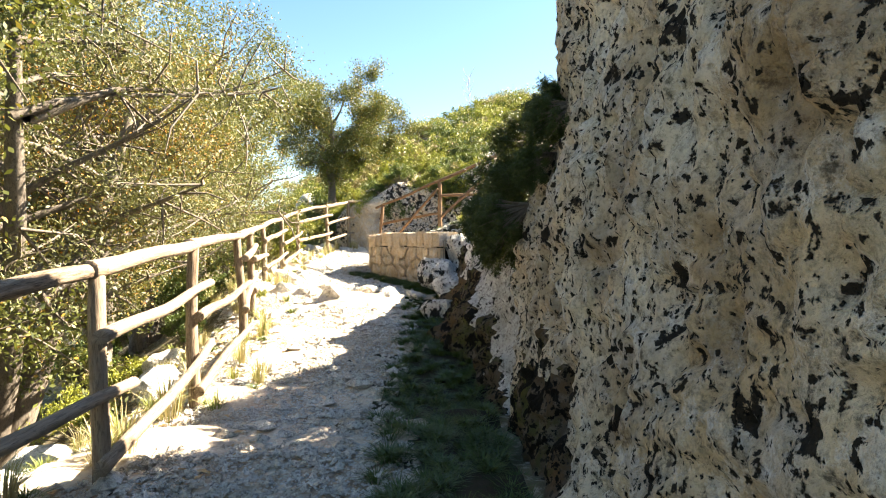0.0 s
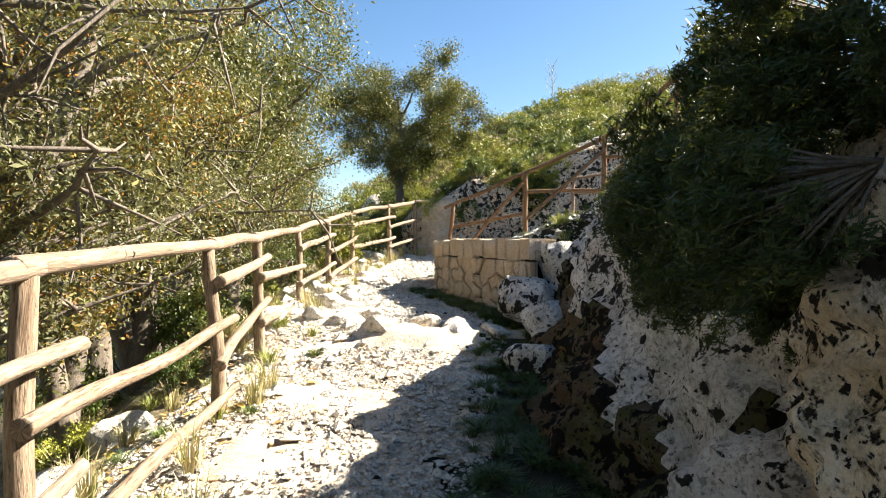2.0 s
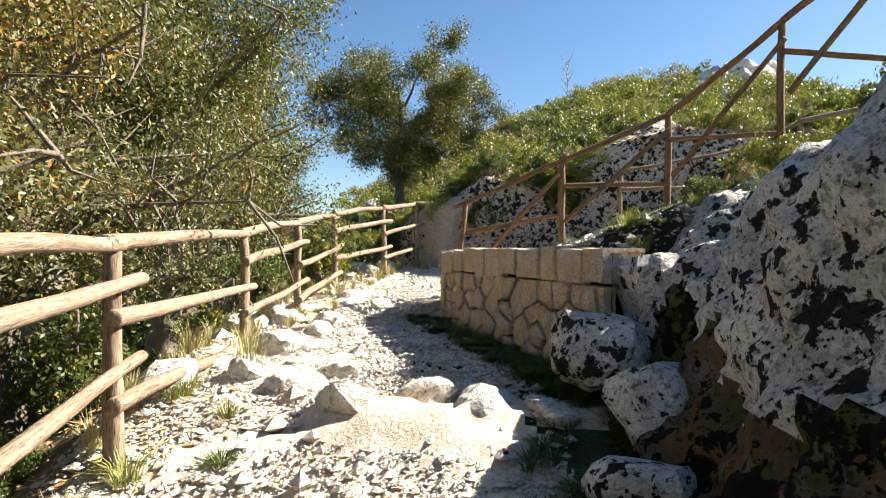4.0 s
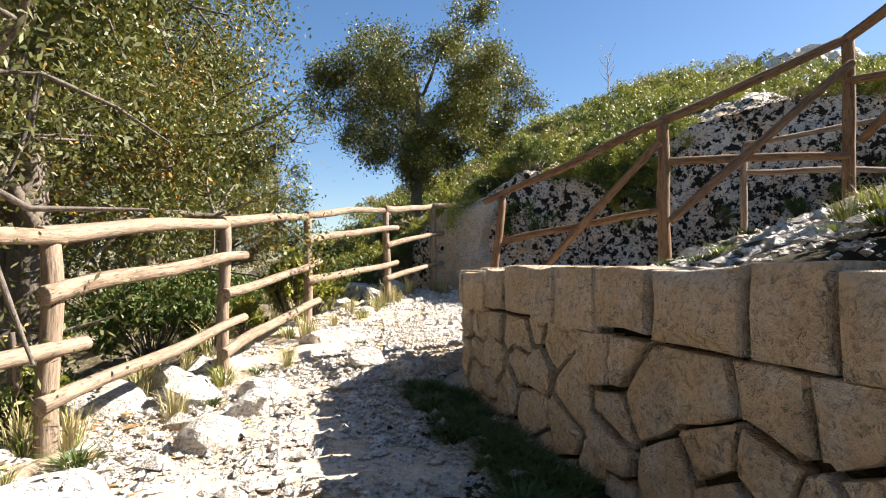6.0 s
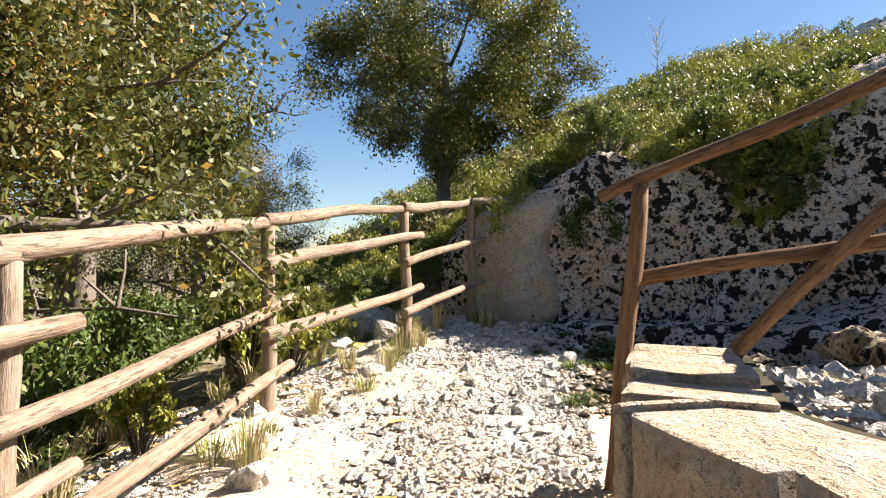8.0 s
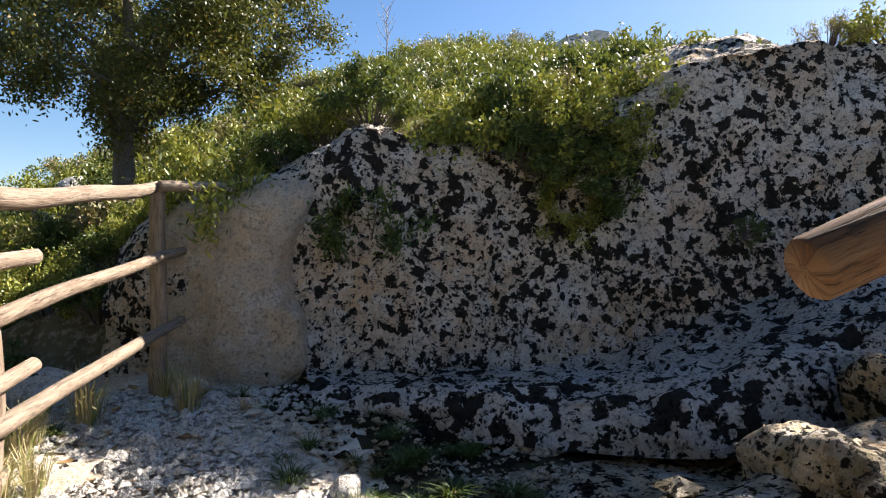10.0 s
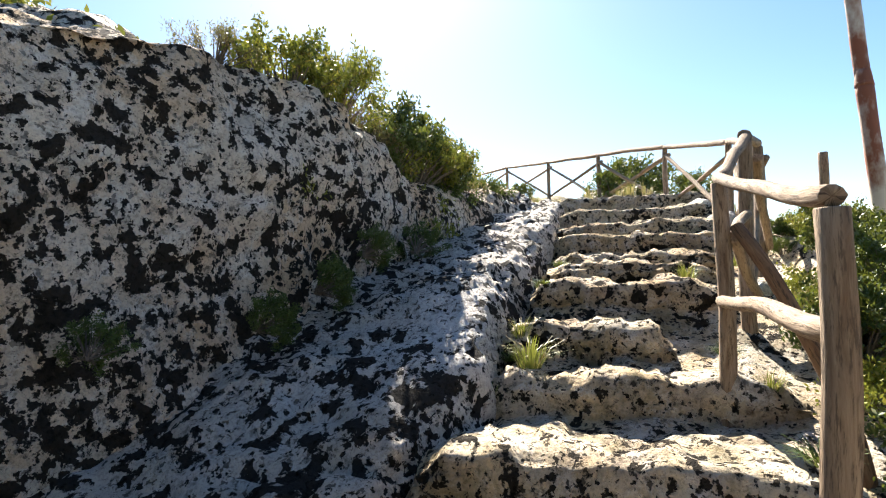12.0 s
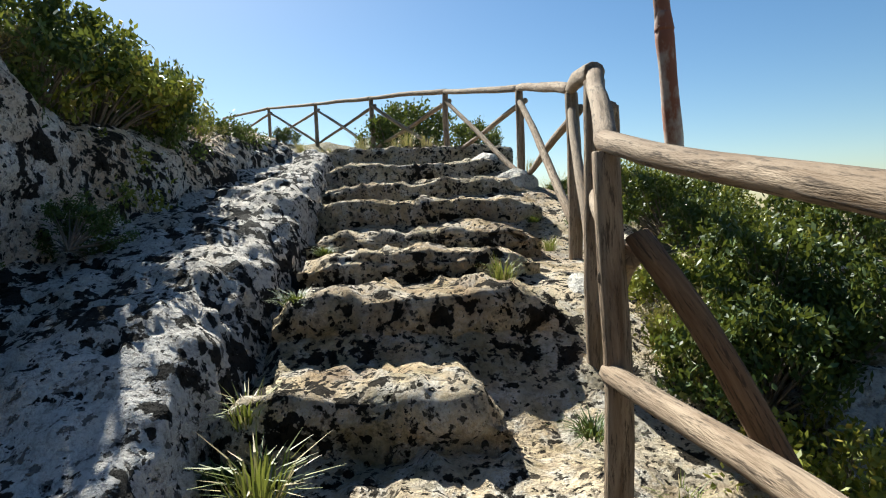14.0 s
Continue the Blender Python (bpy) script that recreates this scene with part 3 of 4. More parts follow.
STAIR_POSTS = [(-1.29, 14.62, 1.15, 1.24, 0.041), (0.12, 14.2, 1.75, 1.2, 0.05), (1.17, 15.36, 1.75, 1.23, 0.036), (2.85, 15.36, 2.2, 1.08, 0.038), (3.75, 15.08, 2.5, 1.16, 0.042)]
RAIL_Z = ((1.95, 2.2), (2.2, 2.66), (2.71, 2.7), (2.95, 3.2))
stair_fence = thing("wooden_fence", "brown rustic stair rail with diagonal braces beside the rock steps", "fence", at=(0.12, 14.2, 1.75))
for i, (x, y, z, h, r) in enumerate(STAIR_POSTS):
    mat = M_WOOD_RED if i < 2 else M_WOOD
    log("post", (x - (0.14 if i == 0 else 0), y - (0.05 if i == 0 else 0), z - 0.3), (x, y, z + h), r * 1.08, r, stair_fence, mat, 0.025)
    if i + 1 < len(STAIR_POSTS) and i != 1:
        x2, y2, z2, h2, r2 = STAIR_POSTS[i + 1]
        v = np.array([x2 - x, y2 - y, z2 + h2 - z - h])
        a, b = np.array([x, y, z + h + 0.03]), np.array([x2, y2, z2 + h2 + 0.03])
        if i == 0:
            a = a - 0.2 * v / np.linalg.norm(v)
        log("rail", a, b, r * 0.8, r2 * 0.8, stair_fence, mat if i < 1 else M_WOOD, 0.03)
        log("mid_rail", (x, y, RAIL_Z[i][0]), (x2, y2, RAIL_Z[i][1]), 0.034, 0.032, stair_fence, mat)
        if i == 0:
            log("brace", (x + 0.06, y - 0.07, z + 0.12), (x2 - 0.04, y2 - 0.07, z2 + h2 * 0.86), 0.036, 0.032, stair_fence, mat, 0.02)
        elif i == 2:
            log("brace", (2.35, 14.93, 1.9), (x2 - 0.02, y2 - 0.07, z2 + h2 * 0.8), 0.04, 0.032, stair_fence, M_WOOD_RED, 0.06)
        elif i == 3:
            log("brace", (x, y - 0.06, z + h * 0.75), (x2, y2 - 0.06, z2 + 0.15), 0.032, 0.03, stair_fence, M_WOOD, 0.04)

UPPER = [(0.12, 14.2, 1.75, 1.2), (1.6, 14.2, 2.2, 1.4), (2.6, 13.0, 2.5, 1.9), (3.5, 12.2, 3.0, 2.1)]
for i, (x, y, z, h) in enumerate(UPPER):
    if i:
        log("post", (x, y, z - 1.0), (x, y, z + h), 0.05, 0.045, stair_fence, M_WOOD_RED, 0.02)
    if i + 1 < len(UPPER):
        x2, y2, z2, h2 = UPPER[i + 1]
        log("rail", (x, y, z + h + 0.03), (x2, y2, z2 + h2 + 0.03), 0.045, 0.042, stair_fence, M_WOOD_RED, 0.02)
        log("mid_rail", (x, y, z + h - 0.33), (x2, y2, z2 + h2 * 0.3 + 0.02), 0.036, 0.032, stair_fence, M_WOOD_RED, 0.02)
        log("brace", (x + 0.05, y - 0.07, z + h - 0.85), (x2, y2 - 0.07, z2 + h2 - 0.2), 0.038, 0.034, stair_fence, M_WOOD_RED, 0.02)

top_fence = thing("wooden_fence", "grey rustic fence with crossed braces on the hilltop", "fence", at=(10.0, 15.4, 3.98))
TOP = [(3.75, 15.08, 2.55, 1.12), (5.3, 14.72, 2.95, 0.97), (7.6, 14.6, 3.42, 1.0), (10.0, 15.2, 3.9, 1.0), (12.5, 16.4, 4.33, 1.0), (15.9, 17.9, 4.9, 1.0), (19.5, 19.8, 5.5, 1.0), (24.5, 22.6, 6.1, 1.0)]
for i, (x, y, z, h) in enumerate(TOP):
    if i:
        log("post", (x, y, z - 0.4), (x, y, z + h), 0.05, 0.045, top_fence, bend=0.015)
    if i + 1 < len(TOP):
        x2, y2, z2, h2 = TOP[i + 1]
        log("rail", (x, y, z + h + 0.03), (x2, y2, z2 + h2 + 0.03), 0.043, 0.038, top_fence, bend=0.02)
        log("brace", (x + 0.03, y, z + 0.1), (x2, y2, z2 + h2 * 0.9), 0.034, 0.03, top_fence, bend=0.02)
        log("brace", (x + 0.03, y - 0.07, z + h * 0.9), (x2, y2 - 0.07, z2 + 0.1), 0.034, 0.03, top_fence, bend=0.02)


# ---- rusty pole ----
def rust_material():
    m, nt, bsdf = material("rusty painted steel")
    at = place(nt, (1, 1, 0.6))
    col = mix(nt, ramp(nt, noise_tex(nt, at, 2.2, 5, 0.6), (0.42, 0.0), (0.55, 1.0)), (0.5, 0.46, 0.4), (0.2, 0.065, 0.03))
    nt.links.new(col, bsdf.inputs["Base Color"])
    bsdf.inputs["Roughness"].default_value = 0.7
    bump(nt, bsdf, noise_tex(nt, at, 30, 4), 0.3, 0.01)
    return m


M_RUST = rust_material()
POLE_FOOT, POLE_TOP = (6.51, 13.28, 1.8), (6.45, 13.8, 8.2)
pole = thing("steel_pole", "leaning rusty steel pole with flaking pale paint", "pole", at=POLE_FOOT)
log("lower_tube", POLE_FOOT, (6.48, 13.515, 4.72), 0.088, 0.086, pole, M_RUST, 0.0)
log("collar", (6.48, 13.512, 4.68), (6.479, 13.525, 4.84), 0.094, 0.075, pole, M_RUST, 0.0)
log("upper_tube", (6.48, 13.52, 4.75), POLE_TOP, 0.07, 0.066, pole, M_RUST, 0.0)
stump = new("wooden_post", log_mesh("wooden_post", (7.4, 13.64, 2.0), (7.4, 13.64, 4.2), 0.06, 0.055, 7, 0.01))
stump.data.materials.append(M_WOOD)
tagged(stump, "short weathered wooden post in the scrub", "post")


# ---- plants ----
def leaf_cloud(rng, centres, spread, count, length, width, upward=0.2, face=None):
    """Bent leaf blades round the given centres: vertices and quads."""
    c = centres[rng.randint(0, len(centres), count)] + rng.normal(0, 1, (count, 3)) * spread
    d = rng.normal(0, 1, (count, 3))
    d[:, 2] += upward * 2
    d /= np.linalg.norm(d, axis=1, keepdims=True)
    s = np.cross(d, rng.normal(0, 1, (count, 3)))
    s /= np.linalg.norm(s, axis=1, keepdims=True)
    ln = (length * rng.uniform(0.6, 1.3, count))[:, None]
    wd = (width * rng.uniform(0.7, 1.2, count))[:, None]
    v = np.stack([c - d * ln / 2, c + s * wd / 2, c + d * ln / 2, c - s * wd / 2], 1)
    return v.reshape(-1, 3), np.arange(count * 4).reshape(-1, 4)


def tube(points, radii, sides=7):
    points = np.array(points, float)
    d = np.gradient(points, axis=0)
    d /= np.linalg.norm(d, axis=1, keepdims=True) + 1e-9
    a = np.cross(d, (0.3, 0.9, 0.2))
    a /= np.linalg.norm(a, axis=1, keepdims=True) + 1e-9
    b = np.cross(d, a)
    ang = np.linspace(0, 2 * np.pi, sides, endpoint=False)
    v = points[:, None] + (np.cos(ang)[None, :, None] * a[:, None] + np.sin(ang)[None, :, None] * b[:, None]) * np.array(radii)[:, None, None]
    return v.reshape(-1, 3), grid_faces(len(points), sides, True)


def joined(pieces):
    vs, fs, n = [], [], 0
    for v, f in pieces:
        vs.append(v)
        fs.append(np.asarray(f) + n)
        n += len(v)
    return np.concatenate(vs), np.concatenate(fs)


def tree(sd, height, radius, leaves, mat, label, leaf=(0.075, 0.034), stems=1, low=0.38, gaps=0.5):
    """A tree with tapered stems, crooked limbs and a ragged crown of single leaves."""
    rng = np.random.RandomState(sd)
    t = thing("tree", label, "tree", "woodland trees", (0, 0, 0))
    wood, tips = [], []
    for s in range(stems):
        lean = rng.uniform(-0.25, 0.25, 2) * (1.5 if stems > 1 else 0.6)
        h = height * rng.uniform(0.7, 0.85)
        k = np.linspace(0, 1, 9)
        stem = np.stack([lean[0] * k * h + 0.12 * np.sin(k * 5 + s * 2) + 0.1 * s, lean[1] * k * h + 0.1 * np.cos(k * 4 + s), k * h - 0.15], 1)
        r0 = 0.035 * height / (1.3 if stems > 1 else 1)
        wood.append((stem, r0 * (1 - 0.8 * k)))
        for b in range(13):
            u = low + (1 - low) * (b + rng.rand()) / 13
            i = int(u * 8)
            p = stem[i]
            a = rng.uniform(0, 6.28)
            ln = radius * rng.uniform(0.65, 1.1) * (1.15 - 0.55 * abs(u - 0.45))
            up = rng.uniform(0.1, 0.75)
            q = np.linspace(0, 1, 6)
            limb = p + np.stack([np.cos(a) * q * ln + 0.12 * np.sin(q * 6 + b), np.sin(a) * q * ln + 0.12 * np.cos(q * 5 + b), up * ln * q + 0.1 * np.sin(q * 4)], 1)
            wood.append((limb, r0 * 0.42 * (1 - u * 0.5) * (1 - 0.85 * q)))
            for j in (2, 3, 4, 5):
                for w in range(3):
                    e = limb[j] + rng.normal(0, 0.33, 3) * radius * 0.42
                    wood.append((np.array([limb[j], (limb[j] + e) / 2 + rng.normal(0, 0.05, 3), e]), np.array([0.016, 0.011, 0.005])))
                    tips.append(e)
                    tips.append((e + limb[j]) / 2)
    trunk = quick_mesh("trunk", *joined([tube(p, r) for p, r in wood[: 14 * stems] if len(p) > 3]))
    part("trunk", trunk, M_BARK, t)
    part("branchwork", quick_mesh("branchwork", *joined([tube(p, r, 4) for p, r in wood if len(p) == 3] + [tube(p, r, 6) for p, r in wood[14 * stems:] if len(p) > 3])), M_BARK, t)
    tips = np.array(tips)
    ball = rng.normal(0, 1, (260, 3))
    ball *= (rng.uniform(0.35, 1, 260) ** 0.5 / np.linalg.norm(ball, axis=1))[:, None]
    ball = ball[vnoise(ball * 2.2, sd) > -0.1]
    tips = np.concatenate([tips, ball * (radius, radius, height * 0.33) + (stem[5][0], stem[5][1], height * 0.68)])
    lump = vnoise(tips * 1.15, sd + 60)
    tips = tips[lump > -0.12 + 0.3 * (gaps - 0.5)]
    v, f = leaf_cloud(rng, tips, 0.13 * radius / 2.2, leaves, *leaf)
    part("crown", quick_mesh("crown", v, f, False), mat, t)
    return t


def shrub(sd, radius, height, leaves, mat, label, leaf=(0.06, 0.018), name="shrub"):
    rng = np.random.RandomState(sd)
    t = thing(name, label, "shrub", "hillside shrubs")
    n = 46
    a, u = rng.uniform(0, 6.28, n), rng.uniform(0.15, 1, n) ** 0.6
    lump = rng.uniform(0.55, 1.1, n)
    tips = np.stack([np.cos(a) * u * radius * lump, np.sin(a) * u * radius * lump, height * (0.25 + 0.75 * np.sqrt(np.clip(1 - u ** 2, 0, 1))) * rng.uniform(0.55, 1.1, n)], 1)
    twigs = [tube([(0, 0, -0.1), p * (0.45, 0.45, 0.4), p], (0.014, 0.009, 0.003), 4) for p in tips]
    part("twigwork", quick_mesh("twigwork", *joined(twigs)), M_BARK, t)
    c = np.concatenate([tips, tips, tips * 0.86])
    v, f = leaf_cloud(rng, c, 0.072 * radius, leaves, *leaf, upward=0.5)
    part("foliage", quick_mesh("foliage", v, f, False), mat, t)
    return t


def tuft(sd, radius, height, blades, mat, label):
    rng = np.random.RandomState(sd)
    a, r = rng.uniform(0, 6.28, blades), radius * rng.rand(blades) ** 0.7
    foot = np.stack([np.cos(a) * r * 0.5, np.sin(a) * r * 0.5, np.full(blades, -0.02)], 1)
    h = height * rng.uniform(0.5, 1.1, blades)
    out = np.stack([np.cos(a), np.sin(a), 0 * a], 1) * (radius * rng.uniform(0.2, 1.3, blades))[:, None]
    mid = foot + out * 0.35 + np.array([0, 0, 1]) * (h * 0.6)[:, None]
    tip = foot + out + np.array([0, 0, 1]) * (h * rng.uniform(0.6, 1.0, blades))[:, None]
    side = np.stack([-np.sin(a), np.cos(a), 0 * a], 1) * 0.005
    v = np.stack([foot - side, foot + side, mid + side * 0.8, mid - side * 0.8, tip + side * 0.1, tip - side * 0.1], 1).reshape(-1, 3)
    k = np.arange(blades)[:, None] * 6
    f = np.concatenate([k + np.array([[0, 1, 2, 3]]), k + np.array([[3, 2, 4, 5]])])
    ob = new("grass_tuft", quick_mesh("grass_tuft", v, f, False))
    ob.data.materials.append(mat)
    return tagged(ob, label, "grass", "grass tufts", "stuff")


def put(kind, x, y, turn=0.0, size=1.0, sink=0.0, first=[]):
    """The first use of a kind moves it into place; later ones copy it."""
    m = pose(x, y, surf(x, y) - sink, 0, 0, turn)
    ob = kind
    if kind.name in first:
        ob = copy_thing(kind, m)
    else:
        first.append(kind.name)
        ob.matrix_basis = m
    ob.scale = (size, size, size)
    return ob


rng = np.random.RandomState(5)
OAKS = [tree(1, 6.4, 2.4, 56000, M_OAK, "evergreen oak with dense small olive-green leaves", (0.055, 0.027), 1, 0.38, 0.0),
        tree(2, 6.6, 2.3, 52000, M_OLIVE, "grey-green wild olive tree with thin crooked stems", (0.052, 0.019), 3, 0.25),
        tree(3, 5.6, 2.2, 36000, M_YELLOW, "half-bare tree with yellowing autumn leaves", (0.05, 0.026), 2, 0.3, 0.9),
        tree(4, 5.4, 2.6, 110000, M_OAK, "broad holm oak with a rounded ragged crown", (0.075, 0.036), 1, 0.34, -0.8)]
PLACES = [(0, -4.6, 3.4, 1.0), (1, -4.9, 6.4, 1.0), (0, -6.8, 6.0, 1.15), (2, -4.8, 8.8, 1.0), (1, -5.0, 10.4, 1.05), (0, -6.6, 11.2, 1.2), (0, -5.6, 13.4, 1.15),
          (2, -7.6, 15.2, 1.1), (0, -7.4, 15.2, 1.3), (0, -7.4, 18.0, 1.0), (2, -7.6, 20.6, 0.7), (0, -9.2, 19.4, 1.0), (0, -5.0, 0.6, 1.05),
          (0, -11.5, 17.0, 1.3), (1, -8.0, 3.0, 1.2), (3, -4.0, 24.3, 1.1), (0, -9.5, 24.0, 0.9), (0, -12, 22, 1.1)]
for i, (k, x, y, s) in enumerate(PLACES):
    put(OAKS[k], x, y, 57 * i, s, 0.2 if k == 3 else 0.0)

HILL = [shrub(11, 0.75, 0.7, 4300, M_SHRUB, "bright green mastic shrub on the rocky slope", (0.058, 0.03)),
        shrub(12, 0.7, 0.75, 4600, M_DARKSHRUB, "dark green evergreen shrub on the rocky slope", (0.06, 0.028)),
        shrub(13, 0.6, 0.6, 3600, M_DRY, "dry brownish heath bush on the rocky slope", (0.05, 0.01)),
        shrub(14, 0.8, 0.85, 4600, M_SHRUB, "tall green broom-like shrub on the rocky slope", (0.072, 0.021))]
for x in np.arange(-8, 8.2, 0.85):
    for y in np.arange(0, 6.6, 0.78):
        px, py = x + rng.uniform(-0.4, 0.4), float(cliff_y(np.array(x))) + 0.5 + y * 1.0 + rng.uniform(-0.3, 0.3)
        if (px < -2.6 and py < 20.6) or rng.rand() < 0.25 or (1.4 < px < 3.2 and y < 1.2):
            continue
        put(HILL[int(rng.choice([0, 0, 1, 1, 2, 3]))], px, py, rng.uniform(0, 360), rng.uniform(0.5, 1.15) * (0.75 if px > 4 else 1.0), 0.05)
# the upper slope, up to the ridge: far scrub that nobody could count
for sd, mat, share, label in ((201, M_SHRUB, 0.58, "bright green low scrub covering the upper slope"), (202, M_DARKSHRUB, 0.3, "dark green low scrub covering the upper slope"), (203, M_DRY, 0.25, "dry brownish heath scattered over the upper slope")):
    r = np.random.RandomState(sd)
    heaps = []
    for x0, x1, y0, y1 in ((-9, 15, 24.4, 39.5), (6.5, 18, 6.0, 12.6)):
        for x, y in itertools.product(np.arange(x0, x1, 1.2), np.arange(y0, y1, 1.15)):
            px, py, size, keep = x + r.uniform(-0.6, 0.6), y + r.uniform(-0.55, 0.55), r.uniform(0.6, 1.25) * (1.0 if y > 20 else 0.45), r.rand()
            if keep > share or (8.4 < px < 12.2 and 32.0 < py < 36.6):
                continue
            n = 16
            a, u = r.uniform(0, 6.28, n), r.uniform(0.1, 1, n) ** 0.6
            c = np.stack([px + np.cos(a) * u * size, py + np.sin(a) * u * size, surf(px, py) + size * 0.85 * (0.15 + 0.8 * np.sqrt(1 - u ** 2)) * r.uniform(0.6, 1.1, n)], 1)
            heaps.append(leaf_cloud(r, c, 0.1 * size, 900, 0.13, 0.05, 0.5))
    scrub = new("scrub", quick_mesh("scrub", *joined(heaps), False))
    scrub.data.materials.append(mat)
    tagged(scrub, label, "scrub", kind="stuff")
for x, y, k, s in ((0.35, 19.6, 1, 1.05), (0.85, 19.5, 0, 0.8), (0.0, 19.8, 3, 0.8), (4.6, 18.2, 1, 0.75), (5.4, 18.0, 0, 0.8), (6.1, 18.0, 1, 0.8), (3.6, 18.7, 2, 0.8), (7.0, 17.95, 2, 0.6),
                   (-4.2, 19.6, 1, 0.7), (-3.9, 20.3, 0, 0.7), (-3.4, 19.9, 1, 0.6), (-4.3, 18.3, 3, 0.55), (-4.6, 17.2, 0, 0.5), (-4.6, 15.0, 2, 0.6), (-4.4, 12.6, 1, 0.7), (-4.1, 10.4, 2, 0.6), (-3.8, 9.0, 1, 0.6),
                   (3.7, 14.6, 0, 0.5), (4.6, 14.1, 1, 0.5), (5.6, 13.6, 0, 0.5), (6.8, 13.5, 0, 0.5), (3.4, 13.9, 1, 0.6), (8.0, 13.6, 2, 0.6), (2.4, 14.6, 1, 0.55), (3.6, 14.4, 1, 0.6), (4.2, 14.5, 0, 0.5), (5.2, 14.1, 1, 0.6), (6.0, 14.0, 3, 0.55), (4.4, 13.6, 1, 0.6), (3.0, 14.6, 0, 0.55), (1.9, 14.4, 1, 0.5), (7.2, 13.9, 1, 0.5), (11.5, 14.0, 0, 0.7),
                   (2.4, 12.6, 0, 0.8), (1.6, 10.7, 1, 0.5), (2.1, 11.3, 0, 0.55), (1.3, 11.6, 1, 0.4), (1.9, 12.0, 2, 0.5), (1.5, 9.9, 0, 0.4), (3.2, 11.6, 1, 0.9), (2.6, 10.4, 0, 0.9), (3.6, 9.6, 2, 0.9), (2.8, 8.6, 3, 0.8), (2.4, 7.4, 1, 0.9), (2.0, 6.2, 1, 0.9), (2.6, 5.0, 3, 0.8), (4.0, 7.5, 0, 1.0),
                   (-3.3, 4.2, 1, 0.5), (-3.6, 6.0, 3, 0.6), (-3.2, 2.2, 2, 0.6), (-3.9, 7.6, 0, 0.6)):
    put(HILL[k], x, y, 40 * k + 70 * x, s, 0.08)
for x, y, k, s in ((1.4, 20.2, 1, 1.15), (1.9, 20.6, 2, 1.25), (2.4, 20.9, 1, 1.2), (3.0, 21.2, 3, 1.2), (0.8, 20.6, 1, 1.2), (2.9, 20.2, 0, 0.9)):
    put(HILL[k], x, y, 90 * x, s, 0.06)
for x, y, s in ((13.2, 15.6, 1.5), (12.6, 16.0, 1.2), (11.4, 14.6, 0.9), (15.0, 18.5, 0.6)):
    put(HILL[1], x, y, 33 * x, s, 0.05)

for x, y, s in zip(rng.uniform(2.6, 8.5, 26), rng.uniform(12.6, 14.4, 26), rng.uniform(0.25, 0.42, 26)):
    put(HILL[int(rng.choice([0, 1, 1, 2]))], x, y, rng.uniform(0, 360), s, 0.06)
for x, y, s in zip(rng.uniform(-9, -4.4, 34), rng.uniform(1.0, 19.5, 34), rng.uniform(0.7, 1.25, 34)):
    put(HILL[int(rng.choice([1, 1, 1, 2]))], x, y, rng.uniform(0, 360), s, 0.06)

for i, (x, y, s) in enumerate(((4.3, 13.88, 0.45), (3.84, 14.3, 0.65), (3.44, 14.6, 0.6), (3.75, 14.65, 0.6), (5.0, 13.8, 0.4), (5.6, 14.0, 0.4))):
    put(HILL[(0, 1, 1, 2)[i % 4]], x, y, 71 * i, s, 0.06)

# bushes hanging from the rocks
hang = shrub(31, 0.55, 0.9, 9500, M_HANG, "dark fine-leaved bush hanging from the rock face", (0.065, 0.013), "hanging_bush")
hang.matrix_basis = pose(1.05, 6.0, 1.55, 0, -25, 0)
hb = copy_thing(hang, pose(1.25, 6.2, 1.95, 0, -12, 80))
hb.scale = (1.0, 1.0, 0.9)
hb = copy_thing(hang, pose(1.35, 6.9, 1.9, 0, -15, 160))
hb.scale = (1.1, 1.1, 1.0)
for x, y, z, tip, turn, s in ((1.2, 5.85, 2.35, -75, 0, 0.6), (1.1, 5.5, 2.1, -95, 25, 0.6), (1.0, 5.2, 1.9, -110, 40, 0.5), (0.95, 4.95, 2.3, -80, 30, 0.55),
                             (0.85, 4.75, 2.05, -105, 10, 0.5), (0.95, 5.4, 1.65, -125, 35, 0.4), (0.8, 4.65, 1.75, -130, -10, 0.36), (0.9, 5.05, 1.5, -130, 50, 0.38)):
    hb = copy_thing(hang, pose(x, y, z, 0, tip, turn))
    hb.scale = (s, s, s)
for x, y, z, tip, turn, s in ((0.8, 4.95, 1.9, -115, 10, 0.5), (0.72, 5.15, 1.6, -120, 30, 0.48), (0.9, 4.6, 2.1, -115, 0, 0.45), (0.78, 5.45, 1.8, -105, 20, 0.62), (0.7, 4.45, 1.75, -115, -10, 0.5),
                             (0.92, 3.95, 2.4, -120, 0, 0.38), (0.85, 4.2, 2.1, -120, 15, 0.36), (1.0, 6.7, 1.9, -95, 20, 0.66), (1.0, 6.3, 1.5, -110, 0, 0.55)):
    hb = copy_thing(hang, pose(x, y, z, 0, tip, turn))
    hb.scale = (s, s, s)
hb = copy_thing(hang, pose(1.1, 4.3, 2.35, 0, -70, 20))
hb.scale = (0.6, 0.6, 0.5)
for k, x, z, tip, s in ((3, 0.35, 3.15, 45, 0.85), (1, 0.6, 2.95, 65, 0.8), (0, 0.9, 3.3, 40, 0.75), (1, 0.15, 3.1, 60, 0.6), (0, 0.5, 2.7, 80, 0.55)):
    hb = copy_thing(HILL[k], pose(x, 19.0, z, tip, 0, 20 * k))
    hb.scale = (s, s, s)
